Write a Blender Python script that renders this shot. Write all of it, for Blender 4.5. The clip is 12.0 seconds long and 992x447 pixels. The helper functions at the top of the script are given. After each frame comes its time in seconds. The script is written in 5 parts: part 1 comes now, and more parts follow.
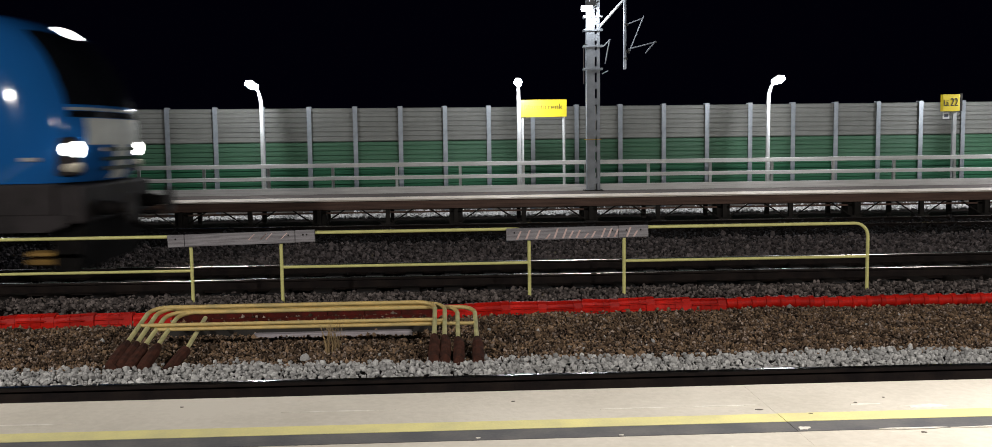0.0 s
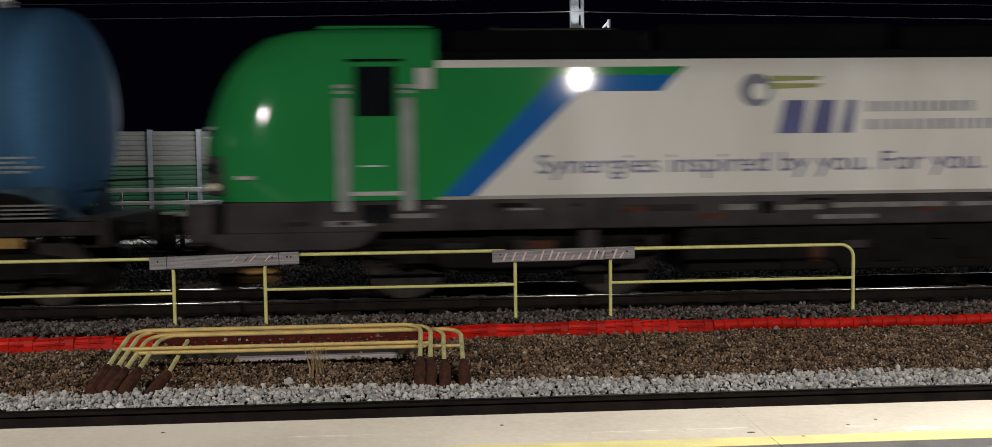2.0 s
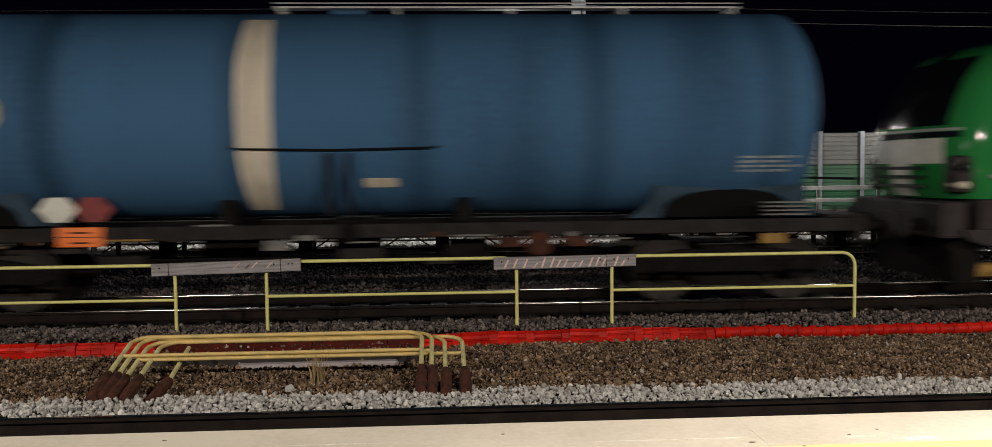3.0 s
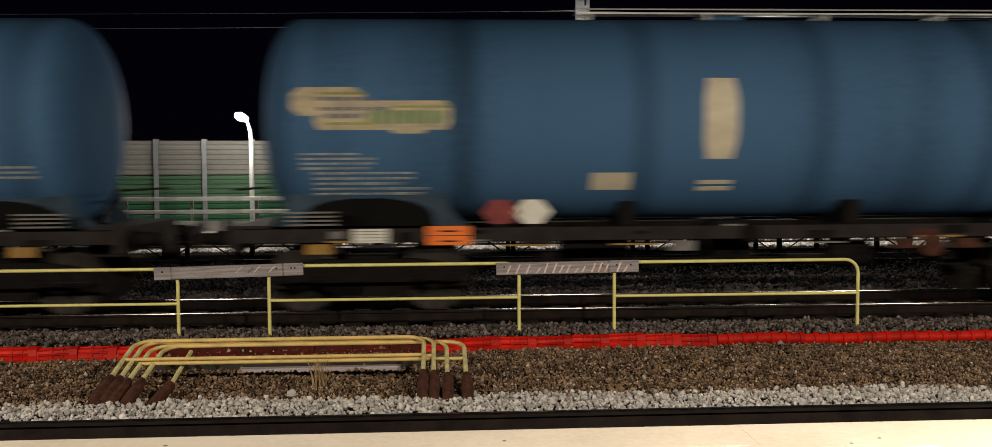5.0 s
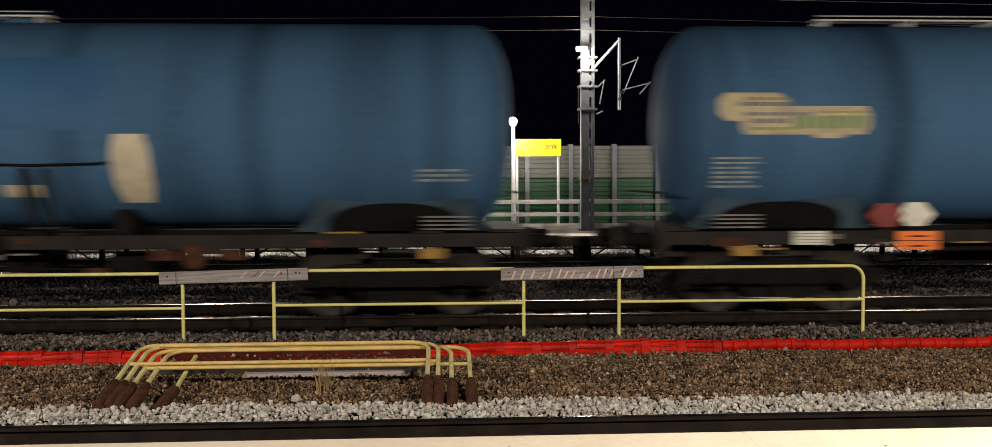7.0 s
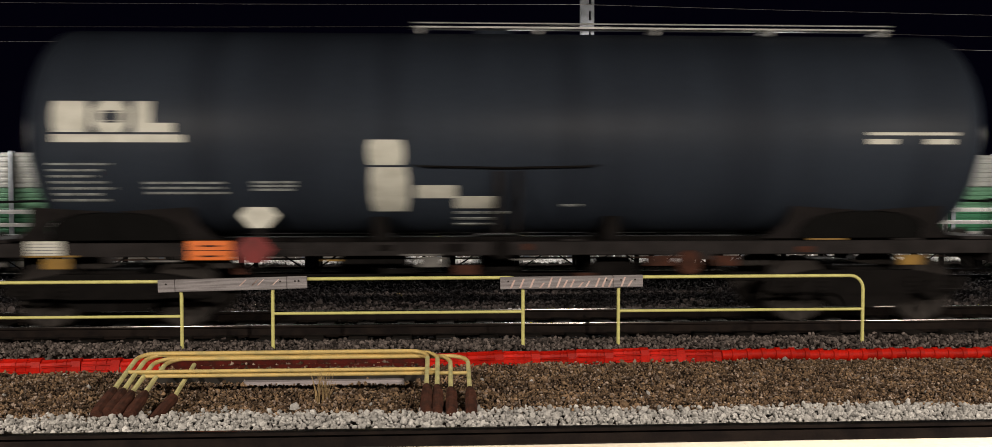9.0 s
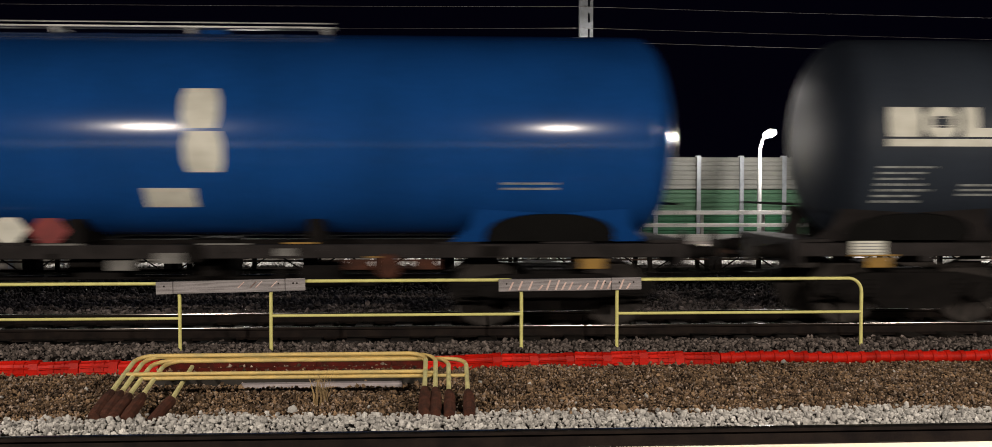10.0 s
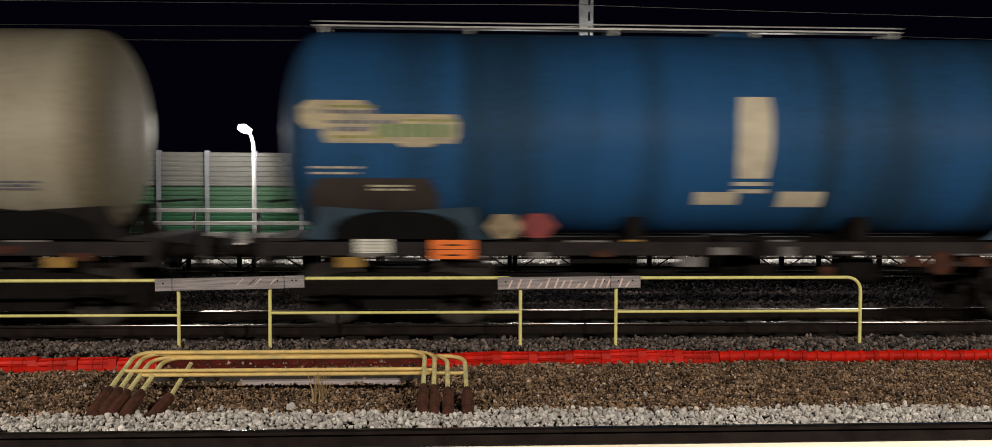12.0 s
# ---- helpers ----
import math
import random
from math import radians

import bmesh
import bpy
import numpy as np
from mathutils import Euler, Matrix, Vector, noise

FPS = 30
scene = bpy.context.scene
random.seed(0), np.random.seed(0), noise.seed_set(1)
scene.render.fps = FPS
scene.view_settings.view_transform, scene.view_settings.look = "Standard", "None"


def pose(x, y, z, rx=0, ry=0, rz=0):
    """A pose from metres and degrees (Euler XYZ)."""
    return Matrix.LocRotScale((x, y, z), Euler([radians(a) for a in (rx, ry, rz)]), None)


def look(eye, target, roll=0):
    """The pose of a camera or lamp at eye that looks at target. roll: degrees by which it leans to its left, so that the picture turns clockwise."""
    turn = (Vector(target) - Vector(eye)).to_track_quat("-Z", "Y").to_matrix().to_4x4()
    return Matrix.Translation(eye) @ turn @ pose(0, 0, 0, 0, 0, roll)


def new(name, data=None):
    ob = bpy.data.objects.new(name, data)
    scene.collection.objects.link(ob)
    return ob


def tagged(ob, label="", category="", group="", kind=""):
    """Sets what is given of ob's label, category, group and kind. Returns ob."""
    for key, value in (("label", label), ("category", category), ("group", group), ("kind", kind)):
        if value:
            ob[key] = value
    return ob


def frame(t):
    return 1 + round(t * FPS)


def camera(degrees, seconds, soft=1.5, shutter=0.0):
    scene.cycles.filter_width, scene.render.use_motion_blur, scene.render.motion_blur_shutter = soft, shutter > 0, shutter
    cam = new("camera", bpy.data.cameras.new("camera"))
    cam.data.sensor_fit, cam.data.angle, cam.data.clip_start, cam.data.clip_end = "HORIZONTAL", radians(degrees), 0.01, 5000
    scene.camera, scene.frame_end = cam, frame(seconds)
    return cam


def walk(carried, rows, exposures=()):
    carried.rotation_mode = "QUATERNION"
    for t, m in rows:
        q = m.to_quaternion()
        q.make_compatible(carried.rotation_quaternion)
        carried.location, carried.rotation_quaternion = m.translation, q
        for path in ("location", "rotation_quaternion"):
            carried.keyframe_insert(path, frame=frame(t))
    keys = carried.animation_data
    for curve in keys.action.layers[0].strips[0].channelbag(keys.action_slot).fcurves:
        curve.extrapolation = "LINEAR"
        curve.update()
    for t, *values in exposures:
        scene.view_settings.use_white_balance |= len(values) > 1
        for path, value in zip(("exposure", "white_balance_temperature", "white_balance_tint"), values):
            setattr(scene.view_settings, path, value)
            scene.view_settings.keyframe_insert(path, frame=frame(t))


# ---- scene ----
# A goods train passes a small station at night, seen across the first track from a platform.
cam = camera(55.03, 12.0, soft=0.55, shutter=0.55)
walk(cam, [
    (0.0, look((0.000, 0.000, 1.894), (0.461, 9.951, 1.020), -0.73)),
    (0.5, look((-0.024, 0.020, 1.880), (0.503, 9.973, 1.073), -0.71)),
    (1.0, look((-0.018, 0.022, 1.890), (0.552, 9.977, 1.142), -0.73)),
    (1.5, look((-0.011, 0.026, 1.894), (0.580, 9.985, 1.199), -0.72)),
    (2.0, look((-0.017, 0.061, 1.880), (0.613, 10.020, 1.239), -0.72)),
    (2.5, look((-0.017, 0.044, 1.890), (0.602, 10.006, 1.275), -0.61)),
    (3.0, look((-0.018, 0.054, 1.896), (0.598, 10.018, 1.318), -0.60)),
    (5.0, look((-0.014, 0.057, 1.905), (0.571, 10.026, 1.375), -0.34)),
    (5.5, look((-0.009, 0.057, 1.910), (0.552, 10.028, 1.386), -0.32)),
    (6.0, look((-0.007, 0.066, 1.907), (0.542, 10.038, 1.395), -0.32)),
    (6.5, look((-0.014, 0.060, 1.905), (0.532, 10.033, 1.411), -0.23)),
    (7.0, look((-0.018, 0.060, 1.908), (0.521, 10.034, 1.432), -0.21)),
    (9.0, look((-0.025, 0.065, 1.906), (0.526, 10.043, 1.523), -0.05)),
    (9.5, look((-0.019, 0.071, 1.898), (0.534, 10.050, 1.537), -0.01)),
    (10.0, look((-0.019, 0.072, 1.912), (0.543, 10.049, 1.548), 0.02)),
    (10.5, look((-0.017, 0.068, 1.893), (0.552, 10.046, 1.546), 0.04)),
    (11.0, look((-0.005, 0.077, 1.887), (0.560, 10.055, 1.544), 0.03)),
    (11.5, look((-0.023, 0.071, 1.907), (0.549, 10.048, 1.536), 0.21)),
    (12.0, look((-0.015, 0.072, 1.908), (0.551, 10.048, 1.526), 0.21)),
], [(0.0, 0.05, 6350, 11), (2.5, 0.13, 6750, 11), (3.2, 0.20, 7300, 13), (5.0, 0.36, 7950, 14), (7.0, 0.50, 7900, 14), (9.0, 0.63, 7350, 14), (12.0, 0.57, 7400, 14)])

# ---- light ----
world = bpy.data.worlds.new("night_sky")
scene.world = world
world.use_nodes = True
world.node_tree.nodes["Background"].inputs[0].default_value = (0.06, 0.05, 0.25, 1)
world.node_tree.nodes["Background"].inputs[1].default_value = 0.007


def lamp(name, x, y, z, watts, colour, size=0.12):
    data = bpy.data.lights.new(name, "POINT")
    data.energy, data.color, data.shadow_soft_size = watts, colour, size
    ob = new(name, data)
    ob.location = (x, y, z)
    return ob


WARM, COOL = (0.965, 0.915, 0.85), (0.97, 1.0, 1.04)
# The inner three follow reflections; the outer two are added, unseen.
for lx, watts in ((-17.5, 600), (-6.75, 1600), (3.4, 1230), (11.9, 1420), (22.5, 1500)):
    data = bpy.data.lights.new("platform_light", "SPOT")
    data.energy, data.color, data.shadow_soft_size = watts, WARM, 0.075
    data.spot_size, data.spot_blend = radians(162), 0.7
    new("platform_light", data).matrix_basis = look((lx, 2.9, 3.82), (lx, 2.9 + 0.60, 3.82 - 0.80))
# The lamp at -11.6 is an unseen addition, supposing the row goes on.
for lx, watts in ((-11.6, 200), (-4.92, 190), (1.75, 210), (8.40, 265), (15.05, 430)):
    lamp("far_platform_light", lx, 24.02, 3.20, watts, COOL, 0.10)
lamp("mast_light", 3.42, 23.72, 5.05, 95, COOL, 0.08)


# ---- materials ----
def material(name, colour, colour2=None, rough=0.6, metal=0.0, scale=3.0, fine=60.0, bump=0.15, stretch=(1, 1, 1),
             vary=0.0, coat=0.0, island=0.0, dist=0.01, low=0.35, high=0.68, spec=0.5, weld=0.0):
    """A surface of two colours mixed by a coarse and a fine noise, with relief."""
    m = bpy.data.materials.new(name)
    m.use_nodes = True
    nt = m.node_tree
    nodes, links = nt.nodes, nt.links
    bsdf = nodes["Principled BSDF"]
    bsdf.inputs["Roughness"].default_value = rough
    bsdf.inputs["Metallic"].default_value = metal
    bsdf.inputs["Specular IOR Level"].default_value = spec
    bsdf.inputs["Coat Weight"].default_value = coat
    bsdf.inputs["Coat Roughness"].default_value = 0.12
    c2 = colour2 or tuple(c * 0.72 for c in colour)
    tc = nodes.new("ShaderNodeTexCoord")
    mp = nodes.new("ShaderNodeMapping")
    mp.inputs["Scale"].default_value = stretch
    links.new(tc.outputs["Object"], mp.inputs["Vector"])
    n1 = nodes.new("ShaderNodeTexNoise")
    n1.inputs["Scale"].default_value, n1.inputs["Detail"].default_value = scale, 5
    n2 = nodes.new("ShaderNodeTexNoise")
    n2.inputs["Scale"].default_value, n2.inputs["Detail"].default_value = fine, 3
    links.new(mp.outputs["Vector"], n1.inputs["Vector"])
    links.new(tc.outputs["Object"], n2.inputs["Vector"])
    add = nodes.new("ShaderNodeMath")
    add.operation = "MULTIPLY_ADD"
    add.inputs[1].default_value = 0.35
    links.new(n2.outputs["Fac"], add.inputs[0])
    links.new(n1.outputs["Fac"], add.inputs[2])
    ramp = nodes.new("ShaderNodeMapRange")
    ramp.inputs["From Min"].default_value, ramp.inputs["From Max"].default_value = low + 0.17, high + 0.17
    links.new(add.outputs[0], ramp.inputs["Value"])
    factor = ramp.outputs["Result"]
    if weld:
        sep = nodes.new("ShaderNodeSeparateXYZ")
        links.new(tc.outputs["Object"], sep.inputs["Vector"])
        last = sep.outputs["X"]
        for op, value in (("ADD", 3.85 + 1.21 + 24.2), ("DIVIDE", 2.42), ("FRACT", None), ("SUBTRACT", 0.5), ("ABSOLUTE", None)):
            node = nodes.new("ShaderNodeMath")
            node.operation = op
            links.new(last, node.inputs[0])
            if value is not None:
                node.inputs[1].default_value = value
            last = node.outputs[0]
        band = nodes.new("ShaderNodeMapRange")
        band.interpolation_type = "SMOOTHSTEP"
        band.inputs["From Min"].default_value, band.inputs["From Max"].default_value = 0.02, 0.13
        band.inputs["To Min"].default_value, band.inputs["To Max"].default_value = weld, 0.0
        links.new(last, band.inputs["Value"])
        both = nodes.new("ShaderNodeMath")
        both.operation, both.use_clamp = "ADD", True
        links.new(factor, both.inputs[0])
        links.new(band.outputs["Result"], both.inputs[1])
        factor = both.outputs[0]
    mix = nodes.new("ShaderNodeMix")
    mix.data_type = "RGBA"
    mix.inputs["A"].default_value, mix.inputs["B"].default_value = (*colour, 1), (*c2, 1)
    links.new(factor, mix.inputs["Factor"])
    out = mix.outputs["Result"]
    if vary or island:
        hsv = nodes.new("ShaderNodeHueSaturation")
        src = nodes.new("ShaderNodeNewGeometry" if island else "ShaderNodeObjectInfo")
        rng = nodes.new("ShaderNodeMapRange")
        amount = island or vary
        rng.inputs["To Min"].default_value, rng.inputs["To Max"].default_value = 1 - amount, 1 + amount
        links.new(src.outputs["Random Per Island" if island else "Random"], rng.inputs["Value"])
        links.new(rng.outputs["Result"], hsv.inputs["Value"])
        links.new(out, hsv.inputs["Color"])
        out = hsv.outputs["Color"]
    links.new(out, bsdf.inputs["Base Color"])
    rr = nodes.new("ShaderNodeMapRange")
    spread = 0.02 if rough < 0.2 else 0.09
    rr.inputs["To Min"].default_value, rr.inputs["To Max"].default_value = max(0.03, rough - spread), min(1, rough + spread)
    links.new(n1.outputs["Fac"], rr.inputs["Value"])
    links.new(rr.outputs["Result"], bsdf.inputs["Roughness"])
    if bump:
        b = nodes.new("ShaderNodeBump")
        b.inputs["Strength"].default_value, b.inputs["Distance"].default_value = bump, dist
        links.new(n2.outputs["Fac"], b.inputs["Height"])
        links.new(b.outputs["Normal"], bsdf.inputs["Normal"])
    return m


def glow(name, colour, strength):
    m = bpy.data.materials.new(name)
    m.use_nodes = True
    b = m.node_tree.nodes["Principled BSDF"]
    b.inputs["Base Color"].default_value = (0.8, 0.8, 0.8, 1)
    b.inputs["Emission Color"].default_value, b.inputs["Emission Strength"].default_value = (*colour, 1), strength
    return m


CONCRETE = material("platform_concrete", (0.60, 0.555, 0.475), (0.47, 0.43, 0.36), 0.85, scale=0.9, fine=30, bump=0.35)
CONCRETE_DARK = material("platform_face_concrete", (0.25, 0.23, 0.20), (0.14, 0.12, 0.10), 0.9, scale=2)
YELLOW_LINE = material("line_paint_yellow", (0.74, 0.67, 0.28), (0.60, 0.55, 0.27), 0.7, scale=5, fine=90, bump=0.2)
SCUFF = material("pale_scuff", (0.72, 0.69, 0.62), (0.58, 0.545, 0.475), 0.85, scale=14)
GRIT = material("dark_grit", (0.12, 0.10, 0.08), rough=0.9)
DARK_LINE = material("tactile_strip_dark", (0.085, 0.085, 0.09), (0.13, 0.125, 0.12), 0.8, scale=6)
RAIL_STEEL = material("rail_steel_rusty", (0.018, 0.013, 0.011), (0.009, 0.007, 0.007), 0.8, 0.1, scale=6, spec=0.08)
RAIL_HEAD = material("rail_head_polished", (0.13, 0.12, 0.115), (0.05, 0.046, 0.043), 0.17, 0.95, scale=8, bump=0.05)
SLEEPER = material("sleeper_concrete", (0.030, 0.025, 0.022), (0.014, 0.012, 0.011), 0.9, scale=4, vary=0.3, spec=0.1)
EARTH = material("track_bed_earth", (0.014, 0.010, 0.008), (0.007, 0.0055, 0.005), 0.95, scale=3, fine=40, bump=0.6, spec=0.1)
STONE_PALE = material("ballast_pale", (0.42, 0.415, 0.40), (0.25, 0.245, 0.235), 0.9, scale=9, fine=120, island=0.38, bump=0.12, spec=0.25)
STONE_BROWN = material("gravel_brown", (0.198, 0.130, 0.078), (0.048, 0.031, 0.021), 0.92, scale=5, fine=120, island=0.75, bump=0.12, spec=0.2)
STONE_DRAB = material("gravel_drab", (0.29, 0.225, 0.18), (0.13, 0.095, 0.075), 0.92, scale=7, fine=120, island=0.6, bump=0.12, spec=0.2)
STONE_GREY = material("ballast_weathered", (0.145, 0.122, 0.112), (0.045, 0.036, 0.033), 0.92, scale=9, fine=120, island=0.75, bump=0.12, spec=0.2)
# Lamp light behind the far deck is put into this whitened stone colour.
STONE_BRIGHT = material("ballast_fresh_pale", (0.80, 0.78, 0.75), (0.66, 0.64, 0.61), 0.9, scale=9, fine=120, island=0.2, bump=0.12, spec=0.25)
STONE_FAR = material("ballast_sooty", (0.135, 0.115, 0.112), (0.045, 0.037, 0.036), 0.92, scale=9, fine=120, island=0.65, bump=0.12, spec=0.2)
# Near-black; on the far track it stands for light the deck blocks.
STONE_BLACK = material("ballast_oily", (0.013, 0.011, 0.010), (0.006, 0.005, 0.005), 0.9, scale=9, fine=120, island=0.5, bump=0.12, spec=0.12)
RED_PLASTIC = material("red_duct_plastic", (0.52, 0.012, 0.006), (0.30, 0.008, 0.004), 0.5, scale=5, bump=0.08, vary=0.2, spec=0.13)
FENCE_YELLOW = material("fence_paint_pale_yellow", (0.63, 0.615, 0.225), (0.54, 0.51, 0.19), 0.5, scale=7, fine=70, bump=0.12)
STACK_YELLOW = material("weathered_yellow_paint", (0.58, 0.41, 0.145), (0.38, 0.30, 0.125), 0.6, scale=5, fine=60, bump=0.2)
STACK_GREEN = material("weathered_leg_paint", (0.58, 0.54, 0.26), (0.36, 0.34, 0.17), 0.6, scale=9, fine=60, bump=0.2)
RUST = material("rusty_sleeve", (0.075, 0.028, 0.018), (0.032, 0.016, 0.012), 0.95, scale=12, fine=80, bump=0.7, spec=0.15)
BOARD = material("weathered_board", (0.29, 0.275, 0.285), (0.15, 0.14, 0.145), 0.85, scale=5, fine=90, bump=0.4, stretch=(0.5, 4, 9))
TIMBER = material("silvery_timber", (0.35, 0.315, 0.33), (0.23, 0.205, 0.215), 0.85, scale=5, fine=90, bump=0.3, stretch=(0.5, 4, 9))
BOARD_MARK = material("red_white_marking", (0.66, 0.52, 0.48), (0.50, 0.34, 0.30), 0.8, scale=12)
GRASS = material("dry_grass", (0.30, 0.21, 0.10), (0.20, 0.14, 0.07), 0.9)
WALL_GREY = material("noise_panel_grey", (0.185, 0.185, 0.165), (0.13, 0.13, 0.115), 0.6, scale=1.0, vary=0.08)
WALL_GREEN = material("noise_panel_green", (0.040, 0.110, 0.058), (0.031, 0.088, 0.046), 0.6, scale=1.0, vary=0.08)
WALL_DEEP = material("noise_panel_deep_green", (0.013, 0.100, 0.042), (0.010, 0.080, 0.034), 0.6, scale=1.0)
GALV = material("galvanised_steel", (0.42, 0.43, 0.43), (0.30, 0.31, 0.31), 0.5, 0.55, scale=4, fine=40)
MAST_STEEL = material("mast_steel", (0.27, 0.29, 0.31), (0.19, 0.205, 0.22), 0.5, 0.4, scale=4, fine=40)
GALV_PALE = material("pale_galvanised_steel", (0.62, 0.63, 0.62), (0.48, 0.49, 0.48), 0.5, 0.2, scale=4, fine=40)
WOOD_RAIL = material("raw_timber", (0.78, 0.77, 0.74), (0.58, 0.57, 0.54), 0.8, scale=3, stretch=(0.4, 6, 6))
EDGE_WHITE = material("white_edge_paint", (0.88, 0.79, 0.68), (0.74, 0.65, 0.54), 0.7, scale=2)
FASCIA = material("brown_fascia", (0.175, 0.105, 0.078), (0.10, 0.060, 0.046), 0.85, scale=3, stretch=(0.4, 4, 6))
DECK = material("platform_deck", (0.105, 0.085, 0.072), (0.065, 0.050, 0.043), 0.85, scale=2)
STEEL_DARK = material("dark_support_steel", (0.040, 0.036, 0.032), (0.022, 0.02, 0.018), 0.7, 0.3, spec=0.15)
SIGN_YELLOW = material("sign_yellow", (0.80, 0.62, 0.02), (0.76, 0.58, 0.02), 0.5, bump=0)
SIGN_BLACK = material("sign_black", (0.02, 0.02, 0.02), rough=0.5, bump=0)
WHITE_PLASTIC = material("white_plastic", (0.75, 0.75, 0.73), rough=0.5, bump=0)
LAMP_GLOW = glow("lamp_glow", (1.0, 1.0, 0.98), 60)
HEADLIGHT = glow("headlight_glow", (1.0, 0.97, 0.90), 14)
WIRE = material("copper_wire", (0.16, 0.15, 0.14), rough=0.45, metal=0.6, bump=0)

LOCO_BLUE = material("loco_paint_blue", (0.012, 0.100, 0.325), (0.010, 0.088, 0.28), 0.09, scale=0.8, spec=0.17, bump=0.02)
LOCO_GREEN = material("loco_paint_green", (0.016, 0.185, 0.050), (0.013, 0.160, 0.042), 0.09, scale=0.8, spec=0.17, bump=0.02)
LOCO_WHITE = material("loco_paint_white", (0.56, 0.555, 0.525), (0.47, 0.46, 0.43), 0.55, scale=0.9, coat=0.0, bump=0.02, stretch=(1, 1, 0.4))
LOCO_GREY = material("loco_frame_grey", (0.034, 0.029, 0.030), (0.016, 0.014, 0.014), 0.65, scale=2.5, spec=0.15)
LOCO_ROOF = material("loco_roof_dark", (0.0035, 0.0033, 0.0036), (0.002, 0.002, 0.0022), 0.9, spec=0.05)
BOGIE = material("bogie_black", (0.009, 0.0078, 0.0075), (0.005, 0.0045, 0.0045), 0.85, scale=5, spec=0.08)
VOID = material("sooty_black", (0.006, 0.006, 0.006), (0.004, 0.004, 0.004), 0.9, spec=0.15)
WHEEL = material("wheel_steel", (0.035, 0.030, 0.028), (0.018, 0.016, 0.015), 0.65, 0.3, scale=6, spec=0.15)
GLASS_BLACK = material("dark_window_glass", (0.006, 0.007, 0.009), rough=0.1, bump=0, spec=0.25)
HANDRAIL = material("pale_grip_panel", (0.34, 0.35, 0.335), (0.26, 0.27, 0.255), 0.55, scale=4)
FRAME_PLATE = material("dull_frame_plate", (0.15, 0.15, 0.145), (0.08, 0.08, 0.078), 0.7, scale=6)
INK_BLUE = material("lettering_blue", (0.035, 0.045, 0.17), rough=0.5, bump=0)
INK_GREY = material("lettering_grey", (0.11, 0.12, 0.16), rough=0.5, bump=0)
INK_PALE = material("lettering_pale_grey", (0.24, 0.25, 0.28), rough=0.5, bump=0)
INK_OLIVE = material("lettering_olive", (0.22, 0.24, 0.05), rough=0.5, bump=0)
PLATE_CREAM = material("cream_plate", (0.53, 0.49, 0.38), (0.42, 0.385, 0.30), 0.6, scale=6)
PLATE_WHITE = material("white_plate", (0.62, 0.63, 0.57), (0.48, 0.485, 0.43), 0.55, scale=6)
PLATE_ORANGE = material("orange_plate", (0.78, 0.16, 0.010), (0.66, 0.13, 0.010), 0.5, scale=6)
PLATE_RED = material("red_placard", (0.19, 0.009, 0.009), (0.12, 0.009, 0.009), 0.6, scale=6)
PLATE_YELLOW = material("yellow_fitting", (0.52, 0.30, 0.02), (0.40, 0.22, 0.02), 0.6, scale=6)
EMBLEM_TAN = material("emblem_tan", (0.42, 0.36, 0.22), (0.26, 0.24, 0.19), 0.6, scale=5, stretch=(0.6, 1, 2.5))
# Duller than the tank paint: the shade under the tanks is in this blue.
SHADED_BLUE = material("grimy_blue_steel", (0.050, 0.088, 0.128), (0.026, 0.046, 0.066), 0.7, scale=1.5, spec=0.1)
DULL_YELLOW = material("dull_yellow_paint", (0.30, 0.17, 0.03), (0.17, 0.10, 0.03), 0.8, scale=8)
DIRT = material("brown_grime", (0.040, 0.028, 0.022), (0.022, 0.018, 0.016), 0.85, scale=3, stretch=(2, 1, 0.5))
PLATE_GREEN = material("green_lettering", (0.13, 0.22, 0.09), rough=0.6, bump=0)
SOLEBAR = material("solebar_grey", (0.021, 0.018, 0.0185), (0.010, 0.009, 0.009), 0.75, scale=4, spec=0.15)
TANK_STEEL_BLUE = material("tank_paint_steel_blue", (0.045, 0.120, 0.230), (0.022, 0.058, 0.108), 0.68, scale=0.5, fine=14, stretch=(1.3, 0.3, 0.3), bump=0.03, low=0.50, high=0.88, spec=0.05, weld=0.55)
TANK_BLUE = material("tank_paint_blue", (0.004, 0.060, 0.245), (0.003, 0.046, 0.185), 0.19, scale=0.7, fine=14, coat=0.15, spec=0.28, bump=0.01)
TANK_DIRTY_BLUE = material("tank_paint_dirty_blue", (0.014, 0.082, 0.215), (0.013, 0.044, 0.088), 0.5, scale=0.5, fine=14, stretch=(1.6, 0.25, 0.25), bump=0.03, low=0.40, high=0.70, weld=0.5, spec=0.08)
TANK_BLACK = material("tank_paint_charcoal", (0.028, 0.037, 0.052), (0.020, 0.026, 0.037), 0.45, scale=0.6, fine=14, stretch=(1.6, 0.3, 0.3), bump=0.02, weld=0.5, spec=0.10)
TANK_GREY = material("tank_paint_pale_grey", (0.30, 0.285, 0.225), (0.15, 0.13, 0.085), 0.5, scale=0.6, fine=14, stretch=(1.6, 0.3, 0.3), bump=0.03, weld=0.5, spec=0.2)
GRIP = material("dull_grip_steel", (0.205, 0.22, 0.215), (0.15, 0.16, 0.158), 0.55, scale=4)
# Duct red darkened to stand for shade behind the stacked frames.
RED_SHADED = material("mud_stained_red_plastic", (0.085, 0.010, 0.007), (0.035, 0.010, 0.007), 0.8, scale=7, bump=0.3, vary=0.2, spec=0.1)
PLATE_DULL = material("dull_pale_lettering", (0.33, 0.36, 0.36), (0.20, 0.22, 0.22), 0.6, scale=8)
